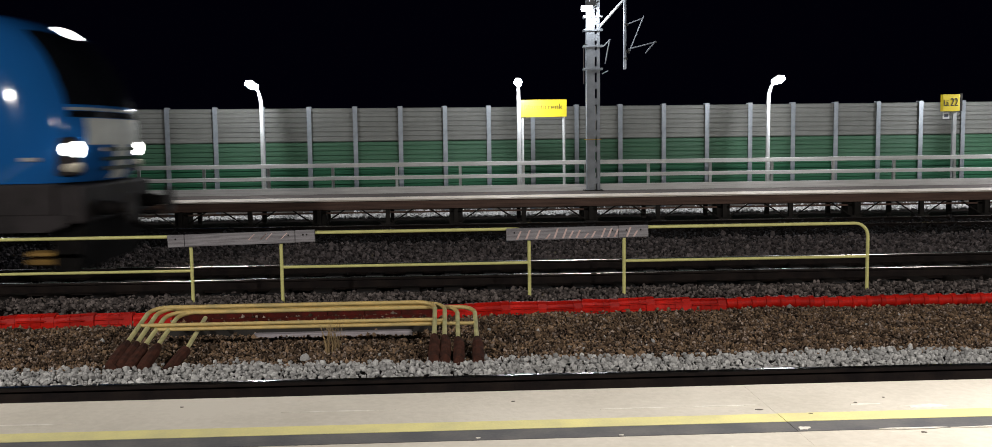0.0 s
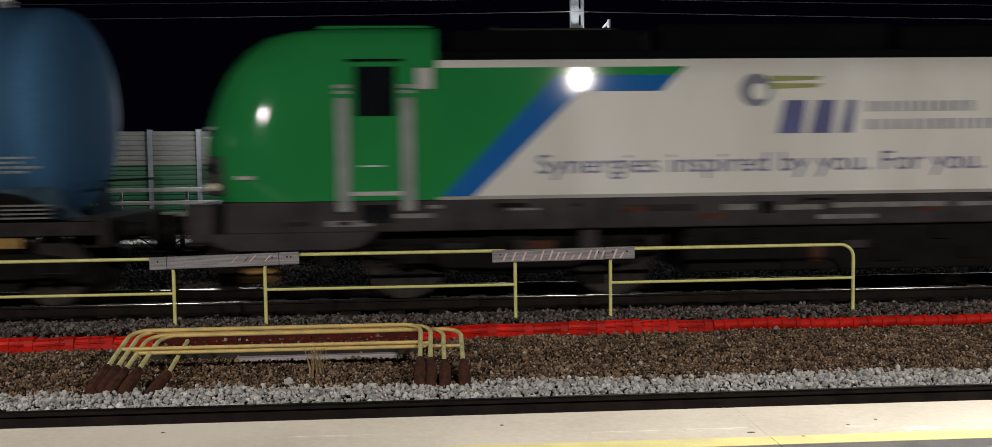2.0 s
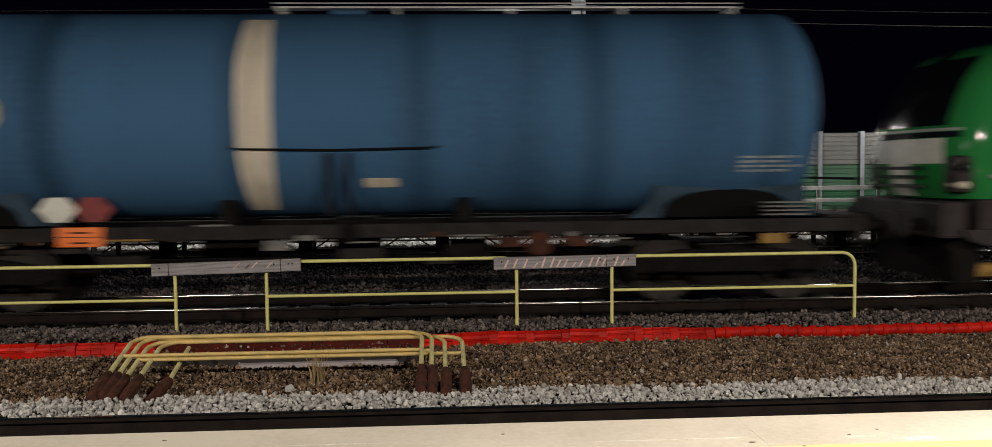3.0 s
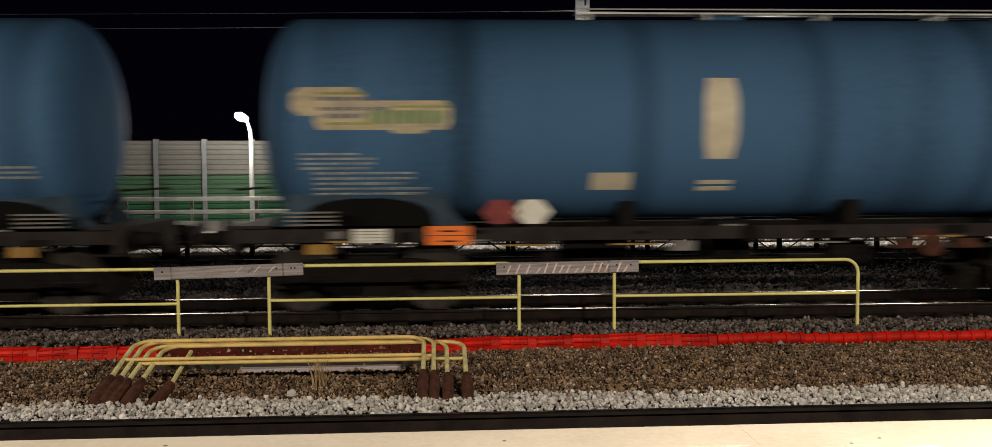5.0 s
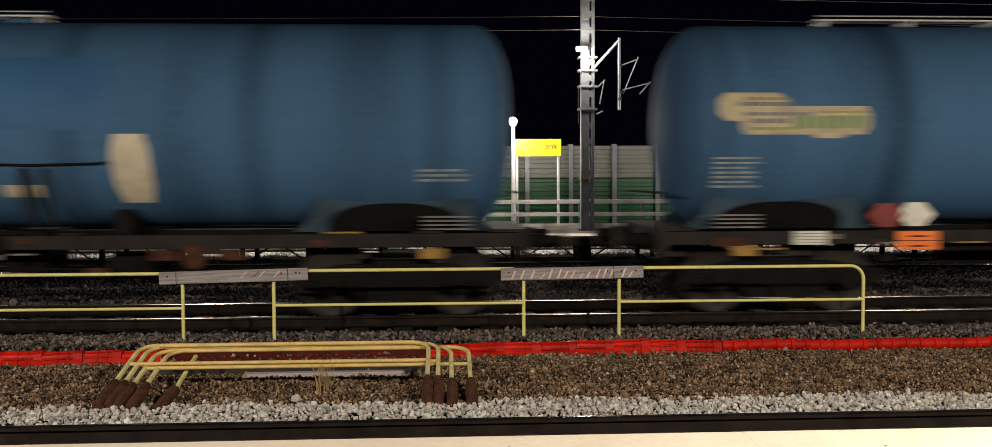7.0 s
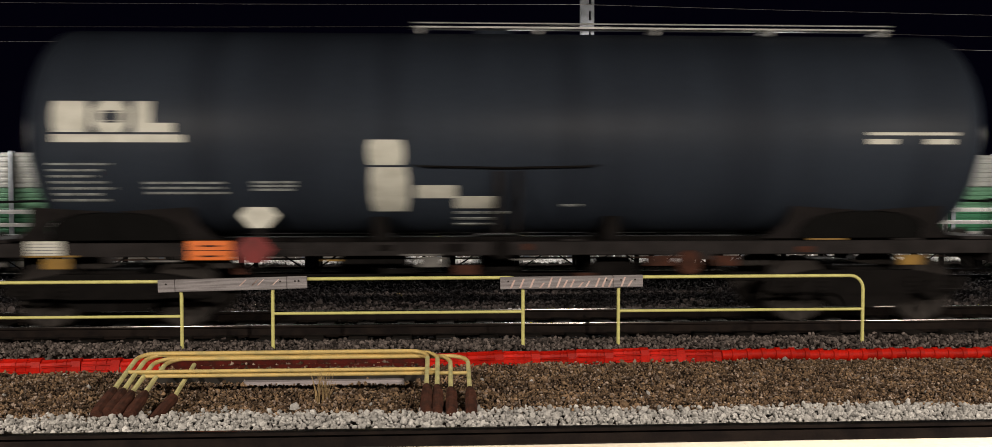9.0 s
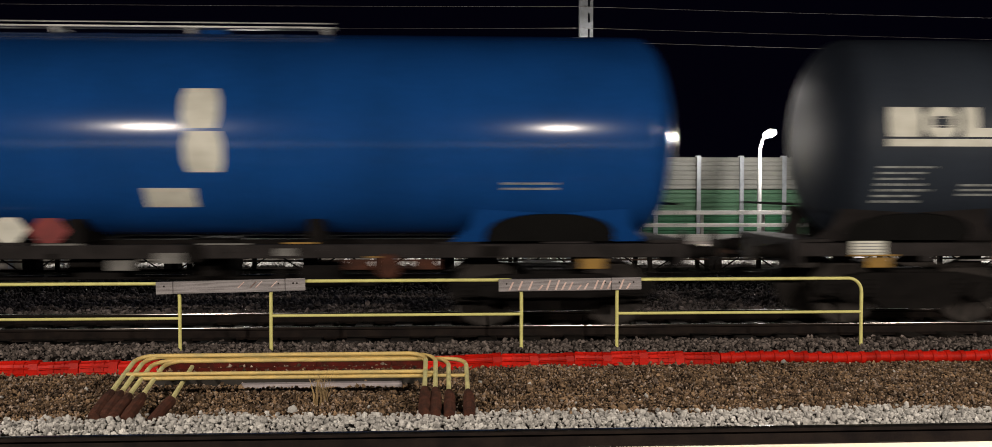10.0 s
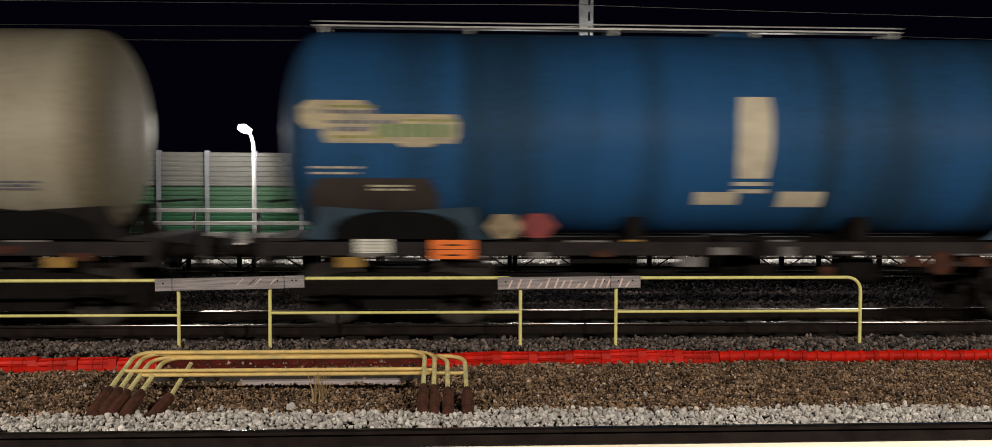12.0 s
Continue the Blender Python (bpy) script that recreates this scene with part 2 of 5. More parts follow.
PLACARD_OLD = material("grimy_cream_placard", (0.25, 0.20, 0.125), (0.13, 0.10, 0.06), 0.7, scale=6)
REPAINT = material("fresh_blue_patch", (0.034, 0.114, 0.244), (0.024, 0.085, 0.185), 0.5, scale=0.8, spec=0.1)
STREAK = material("spilled_cream_streak", (0.66, 0.60, 0.49), (0.44, 0.40, 0.33), 0.7, scale=2.5, stretch=(3, 1, 0.4))


# ---- mesh tools ----
def mesh_of(bm, name, smooth=None):
    bmesh.ops.recalc_face_normals(bm, faces=bm.faces)
    me = bpy.data.meshes.new(name)
    bm.to_mesh(me)
    bm.free()
    if smooth:
        for p in me.polygons:
            p.use_smooth = True
        me.set_sharp_from_angle(angle=radians(smooth))
    return me


def part(name, bm, mat, parent=None, label="", smooth=None, at=None):
    """Links a bmesh (or a mesh) as one object under a thing or a part."""
    me = mesh_of(bm, name, smooth) if isinstance(bm, bmesh.types.BMesh) else bm
    if mat and not me.materials:
        me.materials.append(mat)
    ob = new(name, me)
    ob.parent = parent
    if at is not None:
        ob.matrix_basis = at
    return tagged(ob, label)


def thing(name, label, category, group="", kind="", at=None):
    ob = new(name)
    ob.empty_display_size = 0.2
    if at is not None:
        ob.matrix_basis = at
    return tagged(ob, label, category, group, kind)


def box(bm, x0, x1, y0, y1, z0, z1, bevel=0.0):
    vs = [bm.verts.new(v) for v in ((x0, y0, z0), (x1, y0, z0), (x1, y1, z0), (x0, y1, z0), (x0, y0, z1), (x1, y0, z1), (x1, y1, z1), (x0, y1, z1))]
    fs = [bm.faces.new([vs[i] for i in f]) for f in ((3, 2, 1, 0), (4, 5, 6, 7), (0, 1, 5, 4), (1, 2, 6, 5), (2, 3, 7, 6), (3, 0, 4, 7))]
    if bevel:
        edges = {e for f in fs for e in f.edges}
        bmesh.ops.bevel(bm, geom=list(edges), offset=bevel, segments=2, affect="EDGES", profile=0.5)
    return bm


def boxes(*rows, bevel=0.0):
    bm = bmesh.new()
    for r in rows:
        box(bm, *r, bevel=bevel)
    return bm


def prism(bm, outline, y0, y1):
    """An outline of (x, z) points, pulled from y0 to y1."""
    a = [bm.verts.new((x, y0, z)) for x, z in outline]
    b = [bm.verts.new((x, y1, z)) for x, z in outline]
    n = len(a)
    bm.faces.new(a)
    bm.faces.new(b[::-1])
    for i in range(n):
        bm.faces.new((a[i], b[i], b[(i + 1) % n], a[(i + 1) % n]))
    return bm


def prism_x(bm, outline, x0, x1):
    """An outline of (y, z) points, pulled from x0 to x1."""
    a = [bm.verts.new((x0, y, z)) for y, z in outline]
    b = [bm.verts.new((x1, y, z)) for y, z in outline]
    n = len(a)
    bm.faces.new(a)
    bm.faces.new(b[::-1])
    for i in range(n):
        bm.faces.new((a[i], b[i], b[(i + 1) % n], a[(i + 1) % n]))
    return bm


def sweep(bm, path, r, seg=8, radii=None):
    """A round bar along a path of points."""
    pts = [Vector(p) for p in path]
    rings = []
    up = Vector((0.13, 0.21, 0.97)).normalized()
    for i, p in enumerate(pts):
        d = (pts[min(i + 1, len(pts) - 1)] - pts[max(i - 1, 0)]).normalized()
        if abs(d.dot(up)) > 0.95:
            up = Vector((0.9, 0.3, 0.1)).normalized()
        u = d.cross(up).normalized()
        v = d.cross(u)
        rr = radii[i] if radii else r
        rings.append([bm.verts.new(p + u * math.cos(k * math.tau / seg) * rr + v * math.sin(k * math.tau / seg) * rr) for k in range(seg)])
    for a, b in zip(rings, rings[1:]):
        for k in range(seg):
            bm.faces.new((a[k], a[(k + 1) % seg], b[(k + 1) % seg], b[k]))
    bm.faces.new(rings[0][::-1])
    bm.faces.new(rings[-1])
    return bm


def bars(*paths, r=0.02, seg=8):
    bm = bmesh.new()
    for p in paths:
        sweep(bm, p, r, seg)
    return bm


def revolve_x(bm, profile, seg=48, cy=0.0, cz=0.0):
    """A body of revolution about the x axis: profile of (x, radius)."""
    rings = []
    for x, r in profile:
        rings.append([bm.verts.new((x, cy + r * math.sin(k * math.tau / seg), cz + r * math.cos(k * math.tau / seg))) for k in range(seg)])
    for a, b in zip(rings, rings[1:]):
        for k in range(seg):
            bm.faces.new((a[k], b[k], b[(k + 1) % seg], a[(k + 1) % seg]))
    bm.faces.new(rings[0])
    bm.faces.new(rings[-1][::-1])
    return bm


def revolve_y(bm, profile, seg=32, cx=0.0, cz=0.0):
    rings = []
    for y, r in profile:
        rings.append([bm.verts.new((cx + r * math.sin(k * math.tau / seg), y, cz + r * math.cos(k * math.tau / seg))) for k in range(seg)])
    for a, b in zip(rings, rings[1:]):
        for k in range(seg):
            bm.faces.new((a[k], b[k], b[(k + 1) % seg], a[(k + 1) % seg]))
    bm.faces.new(rings[0])
    bm.faces.new(rings[-1][::-1])
    return bm


def words(text, size, extrude=0.004):
    """A mesh of the text in the x-z plane, reading along +x, facing -y, its left baseline at the origin."""
    cu = bpy.data.curves.new("lettering", "FONT")
    cu.body, cu.size, cu.extrude = text, size, extrude
    ob = new("lettering", cu)
    bpy.context.view_layer.update()
    me = bpy.data.meshes.new_from_object(ob.evaluated_get(bpy.context.evaluated_depsgraph_get()))
    bpy.data.objects.remove(ob)
    me.transform(Matrix.Rotation(radians(90), 4, "X"))
    return me


def fit_words(text, x0, x1, z0, y, mat, parent, name="lettering", height=None):
    me = words(text, 1.0)
    xs = [v.co.x for v in me.vertices]
    zs = [v.co.z for v in me.vertices]
    k = (x1 - x0) / (max(xs) - min(xs))
    kz = height / (max(zs) - min(zs)) if height else k
    me.transform(Matrix.Translation((x0, y, z0)) @ Matrix.Diagonal((k, 1, kz, 1)) @ Matrix.Translation((-min(xs), 0, 0)))
    return part(name, me, mat, parent)


def fit_line(text, x0, x1, z0, y, mat, parent, height):
    """A line of writing, each word a part of its own."""
    def across(t):
        xs = [v.co.x for v in words(t, 1.0).vertices]
        return min(xs), max(xs)

    lo, hi = across(text)
    k = (x1 - x0) / (hi - lo)
    tall = [v.co.z for v in words(text, 1.0).vertices]
    kz = height / (max(tall) - min(tall))
    done = ""
    for word in text.split():
        a, b = across(word)
        end = across(done + word)[1]
        me = words(word, 1.0)
        me.transform(Matrix.Translation((x0 + (end - b - lo) * k, y, z0)) @ Matrix.Diagonal((k, 1, kz, 1)))
        part("lettering", me, mat, parent)
        done += word + " "


# ---- ground ----
def ground_height(x, y):
    """The lie of the track bed across the tracks."""
    base = -0.17
    if 11.35 < y < 13.3:
        base = -0.17 + 0.07 * max(0.0, min(1, (y - 11.35) / 0.3, (12.6 - y) / 0.35)) - 0.02 * (y > 12.6)
    elif 13.3 <= y < 15.0:
        base = -0.21
    elif 15.0 <= y < 22.4:
        base = -0.13 - 0.03 * math.sin((y - 15) * 0.9)
    elif y >= 22.4:
        base = -0.16
    return base + 0.018 * noise.noise((x * 1.3, y * 1.3, 0.0))


def ground():
    bm = bmesh.new()
    xs = [-600, -200, -80] + [-40 + i * 0.5 for i in range(161)] + [80, 200, 600]
    ys = [-400, -100, -12, 4, 5.5, 6.5, 7.6] + [8.0 + 0.25 * i for i in range(60)] + [24, 26, 30, 40, 80, 200, 600]
    grid = [[bm.verts.new((x, y, (ground_height(x, y) if abs(x) <= 40 and 7 < y < 31 else -0.17) - 0.012)) for x in xs] for y in ys]
    for r0, r1 in zip(grid, grid[1:]):
        for i in range(len(xs) - 1):
            bm.faces.new((r0[i], r0[i + 1], r1[i + 1], r1[i]))
    return part("ground", bm, EARTH, None, smooth=60)


tagged(ground(), "dark earth and fine gravel of the track bed", "ground", kind="structure")


def scatter(name, label, mat, x0, x1, y0, y1, count, size, seed, ico=False, lift=0.25, hill=0.0, keep=None):
    """Loose stones as one mesh: each a dented little lump of its own."""
    rng = np.random.default_rng(seed)
    if ico:
        t = (1 + 5 ** 0.5) / 2
        base = np.array([(-1, t, 0), (1, t, 0), (-1, -t, 0), (1, -t, 0), (0, -1, t), (0, 1, t), (0, -1, -t), (0, 1, -t), (t, 0, -1), (t, 0, 1), (-t, 0, -1), (-t, 0, 1)]) / 1.9
        tris = np.array([(0, 11, 5), (0, 5, 1), (0, 1, 7), (0, 7, 10), (0, 10, 11), (1, 5, 9), (5, 11, 4), (11, 10, 2), (10, 7, 6), (7, 1, 8),
                         (3, 9, 4), (3, 4, 2), (3, 2, 6), (3, 6, 8), (3, 8, 9), (4, 9, 5), (2, 4, 11), (6, 2, 10), (8, 6, 7), (9, 8, 1)])
    else:
        base = np.array([(1, 0, 0), (-1, 0, 0), (0, 1, 0), (0, -1, 0), (0, 0, 1), (0, 0, -1)], float)
        tris = np.array([(0, 2, 4), (2, 1, 4), (1, 3, 4), (3, 0, 4), (2, 0, 5), (1, 2, 5), (3, 1, 5), (0, 3, 5)])
    px, py = rng.uniform(x0, x1, count), rng.uniform(y0, y1, count)
    if keep is not None:
        ok = keep(px, py, rng)
        px, py = px[ok], py[ok]
        count = len(px)
    pz = np.array([ground_height(a, b) for a, b in zip(px, py)])
    pz += hill * np.clip(1 - np.abs((py - (y0 + y1) / 2) / ((y1 - y0) / 2)), 0, 1)
    s = size * rng.lognormal(0, 0.28, count)
    jit = 1 + rng.uniform(-0.34, 0.34, (count, len(base), 3))
    v = base[None] * jit * (s[:, None] * rng.uniform(0.65, 1.2, (count, 3)))[:, None, :] * 0.5
    ang = rng.uniform(0, math.tau, count)
    tilt = rng.uniform(-0.7, 0.7, count)
    c, sn = np.cos(tilt)[:, None], np.sin(tilt)[:, None]
    y, z = v[..., 1] * c - v[..., 2] * sn, v[..., 1] * sn + v[..., 2] * c
    c, sn = np.cos(ang)[:, None], np.sin(ang)[:, None]
    x, y = v[..., 0] * c - y * sn, v[..., 0] * sn + y * c
    co = np.stack([x + px[:, None], y + py[:, None], z + (pz + s * lift * rng.uniform(0.2, 1.5, count))[:, None]], -1).reshape(-1, 3)
    f = (tris[None] + (np.arange(count) * len(base))[:, None, None]).reshape(-1, 3)
    me = bpy.data.meshes.new(name)
    me.vertices.add(len(co))
    me.vertices.foreach_set("co", co.ravel())
    me.loops.add(f.size)
    me.loops.foreach_set("vertex_index", f.ravel().astype(np.int32))
    me.polygons.add(len(f))
    me.polygons.foreach_set("loop_start", np.arange(0, f.size, 3, dtype=np.int32))
    me.update(calc_edges=True)
    me.shade_flat()
    return tagged(part(name, me, mat), label, "ballast", kind="stuff")


scatter("pale_ballast", "pale grey crushed stone beside the first track", STONE_PALE, -6.5, 7.2, 7.62, 8.86, 18000, 0.033, 1, ico=True, lift=0.6, hill=0.03,
        keep=lambda x, y, r: y < 8.72 + 0.06 * np.sin(x * 2.1) + r.normal(0, 0.07, len(x)))
scatter("brown_gravel", "fine dirty brown gravel between the tracks", STONE_BROWN, -8.5, 9.0, 8.6, 11.4, 80000, 0.0225, 2, lift=0.75)
scatter("drab_gravel", "paler drab chips among the brown gravel", STONE_DRAB, -8.5, 9.0, 8.6, 11.4, 15000, 0.023, 12, lift=0.9)
scatter("coarse_gravel", "coarser brown stones among the fine gravel", STONE_BROWN, -8.5, 9.0, 8.7, 11.4, 3500, 0.033, 8, ico=True, lift=0.5)
scatter("gravel_pebble", "larger pebbles strewn over the brown gravel", STONE_PALE, -8.0, 9.0, 8.7, 11.4, 170, 0.036, 3, ico=True, lift=0.4)
scatter("weathered_ballast", "dark weathered ballast along the second track", STONE_GREY, -9.5, 10.5, 11.30, 13.0, 22000, 0.033, 4, ico=True, lift=0.6)
scatter("oily_ballast", "near-black ballast between the rails", STONE_BLACK, -11, 13, 13.4, 14.9, 9000, 0.06, 7, lift=0.3)
scatter("track_ballast", "dark ballast beyond the second track", STONE_FAR, -14, 16, 15.0, 18.6, 34000, 0.047, 5, ico=True, lift=0.8)
# Laid only past the deck's shadow edge; its whiteness stands for light.
scatter("far_ballast", "ballast under the far platform, whitened to stand for lamp light", STONE_BRIGHT, -15, 20, 25.6, 26.85, 12000, 0.085, 6, lift=0.45)
# Blackened stones stand for the far track lying unlit.
scatter("sooty_ballast", "ballast of the far track, blackened to stand for its shade", STONE_BLACK, -16, 20, 18.6, 22.6, 17000, 0.07, 9, lift=0.3)


# ---- tracks ----
def rail_profile():
    return [(-0.07, -0.172), (0.07, -0.172), (0.07, -0.16), (0.012, -0.14), (0.009, -0.05), (0.034, -0.036), (0.034, -0.012), (-0.034, -0.012), (-0.034, -0.036), (-0.009, -0.05), (-0.012, -0.14), (-0.07, -0.16)]


def rail(parent, y, x0, x1):
    ob = part("rail", prism_x(bmesh.new(), [(y + a, b) for a, b in rail_profile()], x0, x1), RAIL_STEEL, parent)
    part("rail_head", prism_x(bmesh.new(), [(y - 0.034, -0.012), (y + 0.034, -0.012), (y + 0.032, -0.003), (y + 0.02, 0), (y - 0.02, 0), (y - 0.032, -0.003)], x0, x1), RAIL_HEAD, ob, "polished running surface")


sleeper_mesh = mesh_of(boxes((-0.13, 0.13, -1.3, 1.3, -0.24, -0.135), bevel=0.015), "sleeper")
sleeper_mesh.materials.append(SLEEPER)


def track(name, yc, x0, x1, half=0.7525):
    tr = thing(name, "rusty rails with polished heads on concrete sleepers", "railway track", kind="structure")
    for s in (-half, half):
        rail(tr, yc + s, x0, x1)
    x = -15.0
    while x < 15.0:
        ob = part("sleeper", sleeper_mesh, None, tr, at=pose(x, yc, 0.0, 0, 0, 0))
        x += 0.6
    return tr


track("track_near", 6.80, -90, 90)
track("track_middle", 14.11, -150, 150)
track("track_far", 20.90, -150, 150)


# ---- near platform ----
def near_platform():
    pl = thing("platform", "pale concrete station platform with a yellow safety line", "platform", kind="structure")
    for x0, x1, dz in ((-60, 1.5595, 0.0), (1.5625, 60, 0.0006)):
        part("slab", boxes((x0, x1, -7.0, 5.01, 0.36, 0.55 + dz)), CONCRETE, pl)
        part("yellow_line", boxes((x0, x1, 4.325, 4.455, 0.5505 + dz, 0.554 + dz)), YELLOW_LINE, pl, "yellow painted safety line")
        part("dark_strip", boxes((x0, x1, 4.175, 4.322, 0.5505 + dz, 0.553 + dz)), DARK_LINE, pl, "dark tactile strip")
    part("joint_filler", boxes((1.5595, 1.5625, -7.0, 5.008, 0.4, 0.5498)), CONCRETE, pl)
    rng = random.Random(31)
    for x, y, lx, ly, m in ((2.34, 4.53, 0.15, 0.035, SCUFF), (2.05, 4.585, 0.10, 0.012, SCUFF), (1.35, 4.62, 0.16, 0.010, SCUFF), (0.95, 4.62, 0.22, 0.008, SCUFF), (2.10, 4.172, 0.17, 0.010, SCUFF), (2.52, 4.168, 0.22, 0.012, SCUFF),
                            (2.75, 4.08, 0.16, 0.03, SCUFF), (1.60, 4.215, 0.035, 0.03, SCUFF), (1.50, 4.54, 0.020, 0.010, GRIT), (2.02, 4.62, 0.010, 0.008, GRIT), (2.20, 4.70, 0.009, 0.008, GRIT), (1.72, 4.44, 0.010, 0.006, GRIT),
                            (2.12, 4.12, 0.02, 0.012, GRIT), (-0.6, 4.70, 0.3, 0.008, SCUFF), (-2.1, 4.60, 0.25, 0.010, SCUFF), (-1.4, 4.85, 0.012, 0.008, GRIT), (0.3, 4.80, 0.010, 0.008, GRIT), (-3.0, 4.75, 0.012, 0.008, GRIT), (0.1, 4.20, 0.012, 0.008, SCUFF), (0.75, 4.185, 0.012, 0.008, SCUFF)):
        ring = []
        for k in range(14):
            a = math.tau * k / 14
            q = rng.uniform(0.55, 1.15)
            ring.append((x + lx * q * math.cos(a), y + ly * q * math.sin(a)))
        top = 0.5562 if 4.15 < y < 4.47 else 0.5522
        bm = bmesh.new()
        bm.faces.new([bm.verts.new((a, b, top)) for a, b in ring])
        for e in bmesh.ops.extrude_face_region(bm, geom=bm.faces[:])["geom"]:
            if isinstance(e, bmesh.types.BMVert):
                e.co.z -= 0.003
        part("scuff" if m is SCUFF else "grit", bm, m, pl)
    part("platform_base", boxes((-60, 60, -7.0, 4.93, -0.4, 0.355)), CONCRETE_DARK, pl)
    return pl


near_platform()


# ---- fence between the tracks ----
FRAME_TOP, FRAME_MID, FOOT = 0.87, 0.44, 0.44


def frame_path(w, radius=0.17, top=FRAME_TOP, low=-0.05):
    pts = [(-w / 2, 0, low), (-w / 2, 0, top - radius)]
    for k in range(1, 7):
        a = k / 6 * math.pi / 2
        pts.append((-w / 2 + radius - radius * math.cos(a), 0, top - radius + radius * math.sin(a)))
    for k in range(6, -1, -1):
        a = k / 6 * math.pi / 2
        pts.append((w / 2 - radius + radius * math.cos(a), 0, top - radius + radius * math.sin(a)))
    pts.append((w / 2, 0, low))
    return pts


def railing_frame(w, at, label, paint, leg_paint, feet=False, group=""):
    """A bent tube with a middle bar; the feet are the rusty sleeves that once stood in the ground."""
    fr = thing("railing_frame", label, "railing", group, at=at)
    low = -0.12
    path = frame_path(w, low=low)
    part("hoop", bars(path[1:-1], r=0.022, seg=10), paint, fr, smooth=50)
    for s in (-1, 1):
        part("leg", bars([(s * w / 2, 0, low), (s * w / 2, 0, FRAME_TOP - 0.168)], r=0.0225, seg=10), leg_paint, fr, smooth=50)
    part("middle_bar", bars([(-w / 2 + 0.01, 0, FRAME_MID), (w / 2 - 0.01, 0, FRAME_MID)], r=0.019, seg=10), paint, fr, smooth=50)
    if feet:
        for s in (-1, 1):
            bm = bmesh.new()
            sweep(bm, [(s * w / 2 + 0.004 * k % 0.01, 0.004 * (k % 2), 0.06 - k * 0.082) for k in range(7)], 0.05, 9, [0.034, 0.05, 0.056, 0.053, 0.060, 0.056, 0.052])
            part("sleeve", bm, RUST, fr, "rust-brown earth-crusted foot")
    return fr


FY = 11.95
for cx, w in ((-4.82, 3.14), (-0.585, 3.11), (3.76, 3.16)):
    railing_frame(w, pose(cx, FY, -0.125 if cx < -4 else -0.10), "pale yellow tubular railing frame standing in the ballast", FENCE_YELLOW, FENCE_YELLOW, group="railing between the tracks")


def fence_board(x0, x1, seam, label, marks):
    b = thing("fence_board", label, "board", "boards on the railing", at=pose((x0 + x1) / 2, FY - 0.045, 0.715, 0, -0.5 if marks else -1.15, 0))
    L = (x1 - x0) / 2
    first = -L if marks else -L + 0.21
    if not marks:
        part("plank", boxes((-L, first - 0.006, -0.017, 0.018, -0.080, 0.074), bevel=0.006), BOARD, b)
    part("plank", boxes((first, seam - 0.003, -0.018, 0.018, -0.078, 0.075), bevel=0.006), BOARD, b)
    part("plank", boxes((seam + 0.003, L, -0.016, 0.018, -0.076, 0.077), bevel=0.006), BOARD, b)
    for x in (-L + 0.1, seam - 0.08, seam + 0.1, L - 0.1):
        part("bolt", revolve_y(bmesh.new(), [(-0.026, 0.008), (-0.022, 0.011), (-0.012, 0.012)], 8, x, 0.02), STEEL_DARK, b)
    rng = random.Random(5)
    if marks:
        x = -L + 0.12
        while x < L - 0.1:
            if abs(x - seam) > 0.06:
                prm = bmesh.new()
                hgt = rng.uniform(0.06, 0.13)
                prism(prm, [(x, -0.065), (x + 0.026, -0.065), (x + 0.05 + 0.022, -0.065 + hgt), (x + 0.05, -0.065 + hgt)], -0.0205, -0.0185)
                part("stripe", prm, BOARD_MARK, b, "faded slanting warning stripe")
            x += rng.uniform(0.075, 0.13)
    else:
        for k in range(5):
            x = rng.uniform(-L + 0.2, L - 0.35)
            prm = bmesh.new()
            prism(prm, [(x, -0.02), (x + 0.012, -0.024), (x + 0.09, 0.05), (x + 0.08, 0.054)], -0.0205, -0.0185)
            part("scratch", prm, BOARD_MARK, b, "pale scratch")
    return b


fence_board(-3.52, -1.71, 0.66, "grey weathered boards bolted across the railing gap", False)
fence_board(0.68, 2.48, 0.52, "weathered boards with faded red slanting stripes", True)


# ---- stack of spare railing frames ----
def spare_frames():
    lab = "weathered yellow railing frame lying in a stack, feet rusty"
    # left leg, right leg, foot y, top height, lift
    for x0, x1, yf, rise, z0 in ((-3.10, -0.19, 8.60, 14.3, -0.10), (-3.02, -0.09, 8.62, 13.9, -0.11), (-2.94, 0.04, 8.60, 12.6, -0.12), (-2.82, 0.22, 8.61, 12.4, -0.12)):
        foot = Matrix.Translation(((x0 + x1) / 2, yf, z0)) @ pose(0, 0, 0, -(90 - rise), 0, 0) @ pose(0, 0, 0.42)
        railing_frame(x1 - x0, foot, lab, STACK_YELLOW, STACK_GREEN, True, "stack of railing frames")
    b = thing("timber", "grey squared timber lying on the gravel", "timber", at=pose(-1.3, 10.02, -0.17, 0, 0, 0.6))
    part("beam", boxes((-0.81, 0.86, -0.05, 0.05, 0.012, 0.062), bevel=0.006), TIMBER, b)
    under = thing("dark_timber", "long dark timber lying under the stacked frames", "timber", at=pose(-1.62, 10.20, -0.17))
    part("beam", boxes((-1.42, 1.45, -0.05, 0.05, 0.0, 0.095), bevel=0.008), STEEL_DARK, under)
    leg = thing("loose_post", "loose yellow post with a rusty foot leaning in the gravel", "post")
    part("tube", bars([(-2.54, 9.00, -0.06), (-2.58, 9.92, 0.09)], r=0.022, seg=10), STACK_GREEN, leg, smooth=50)
    part("sleeve", bars([(-2.61, 8.62, -0.17), (-2.58, 8.82, -0.11), (-2.54, 9.01, -0.055)], r=0.052, seg=9), RUST, leg, "rust-brown foot")


spare_frames()


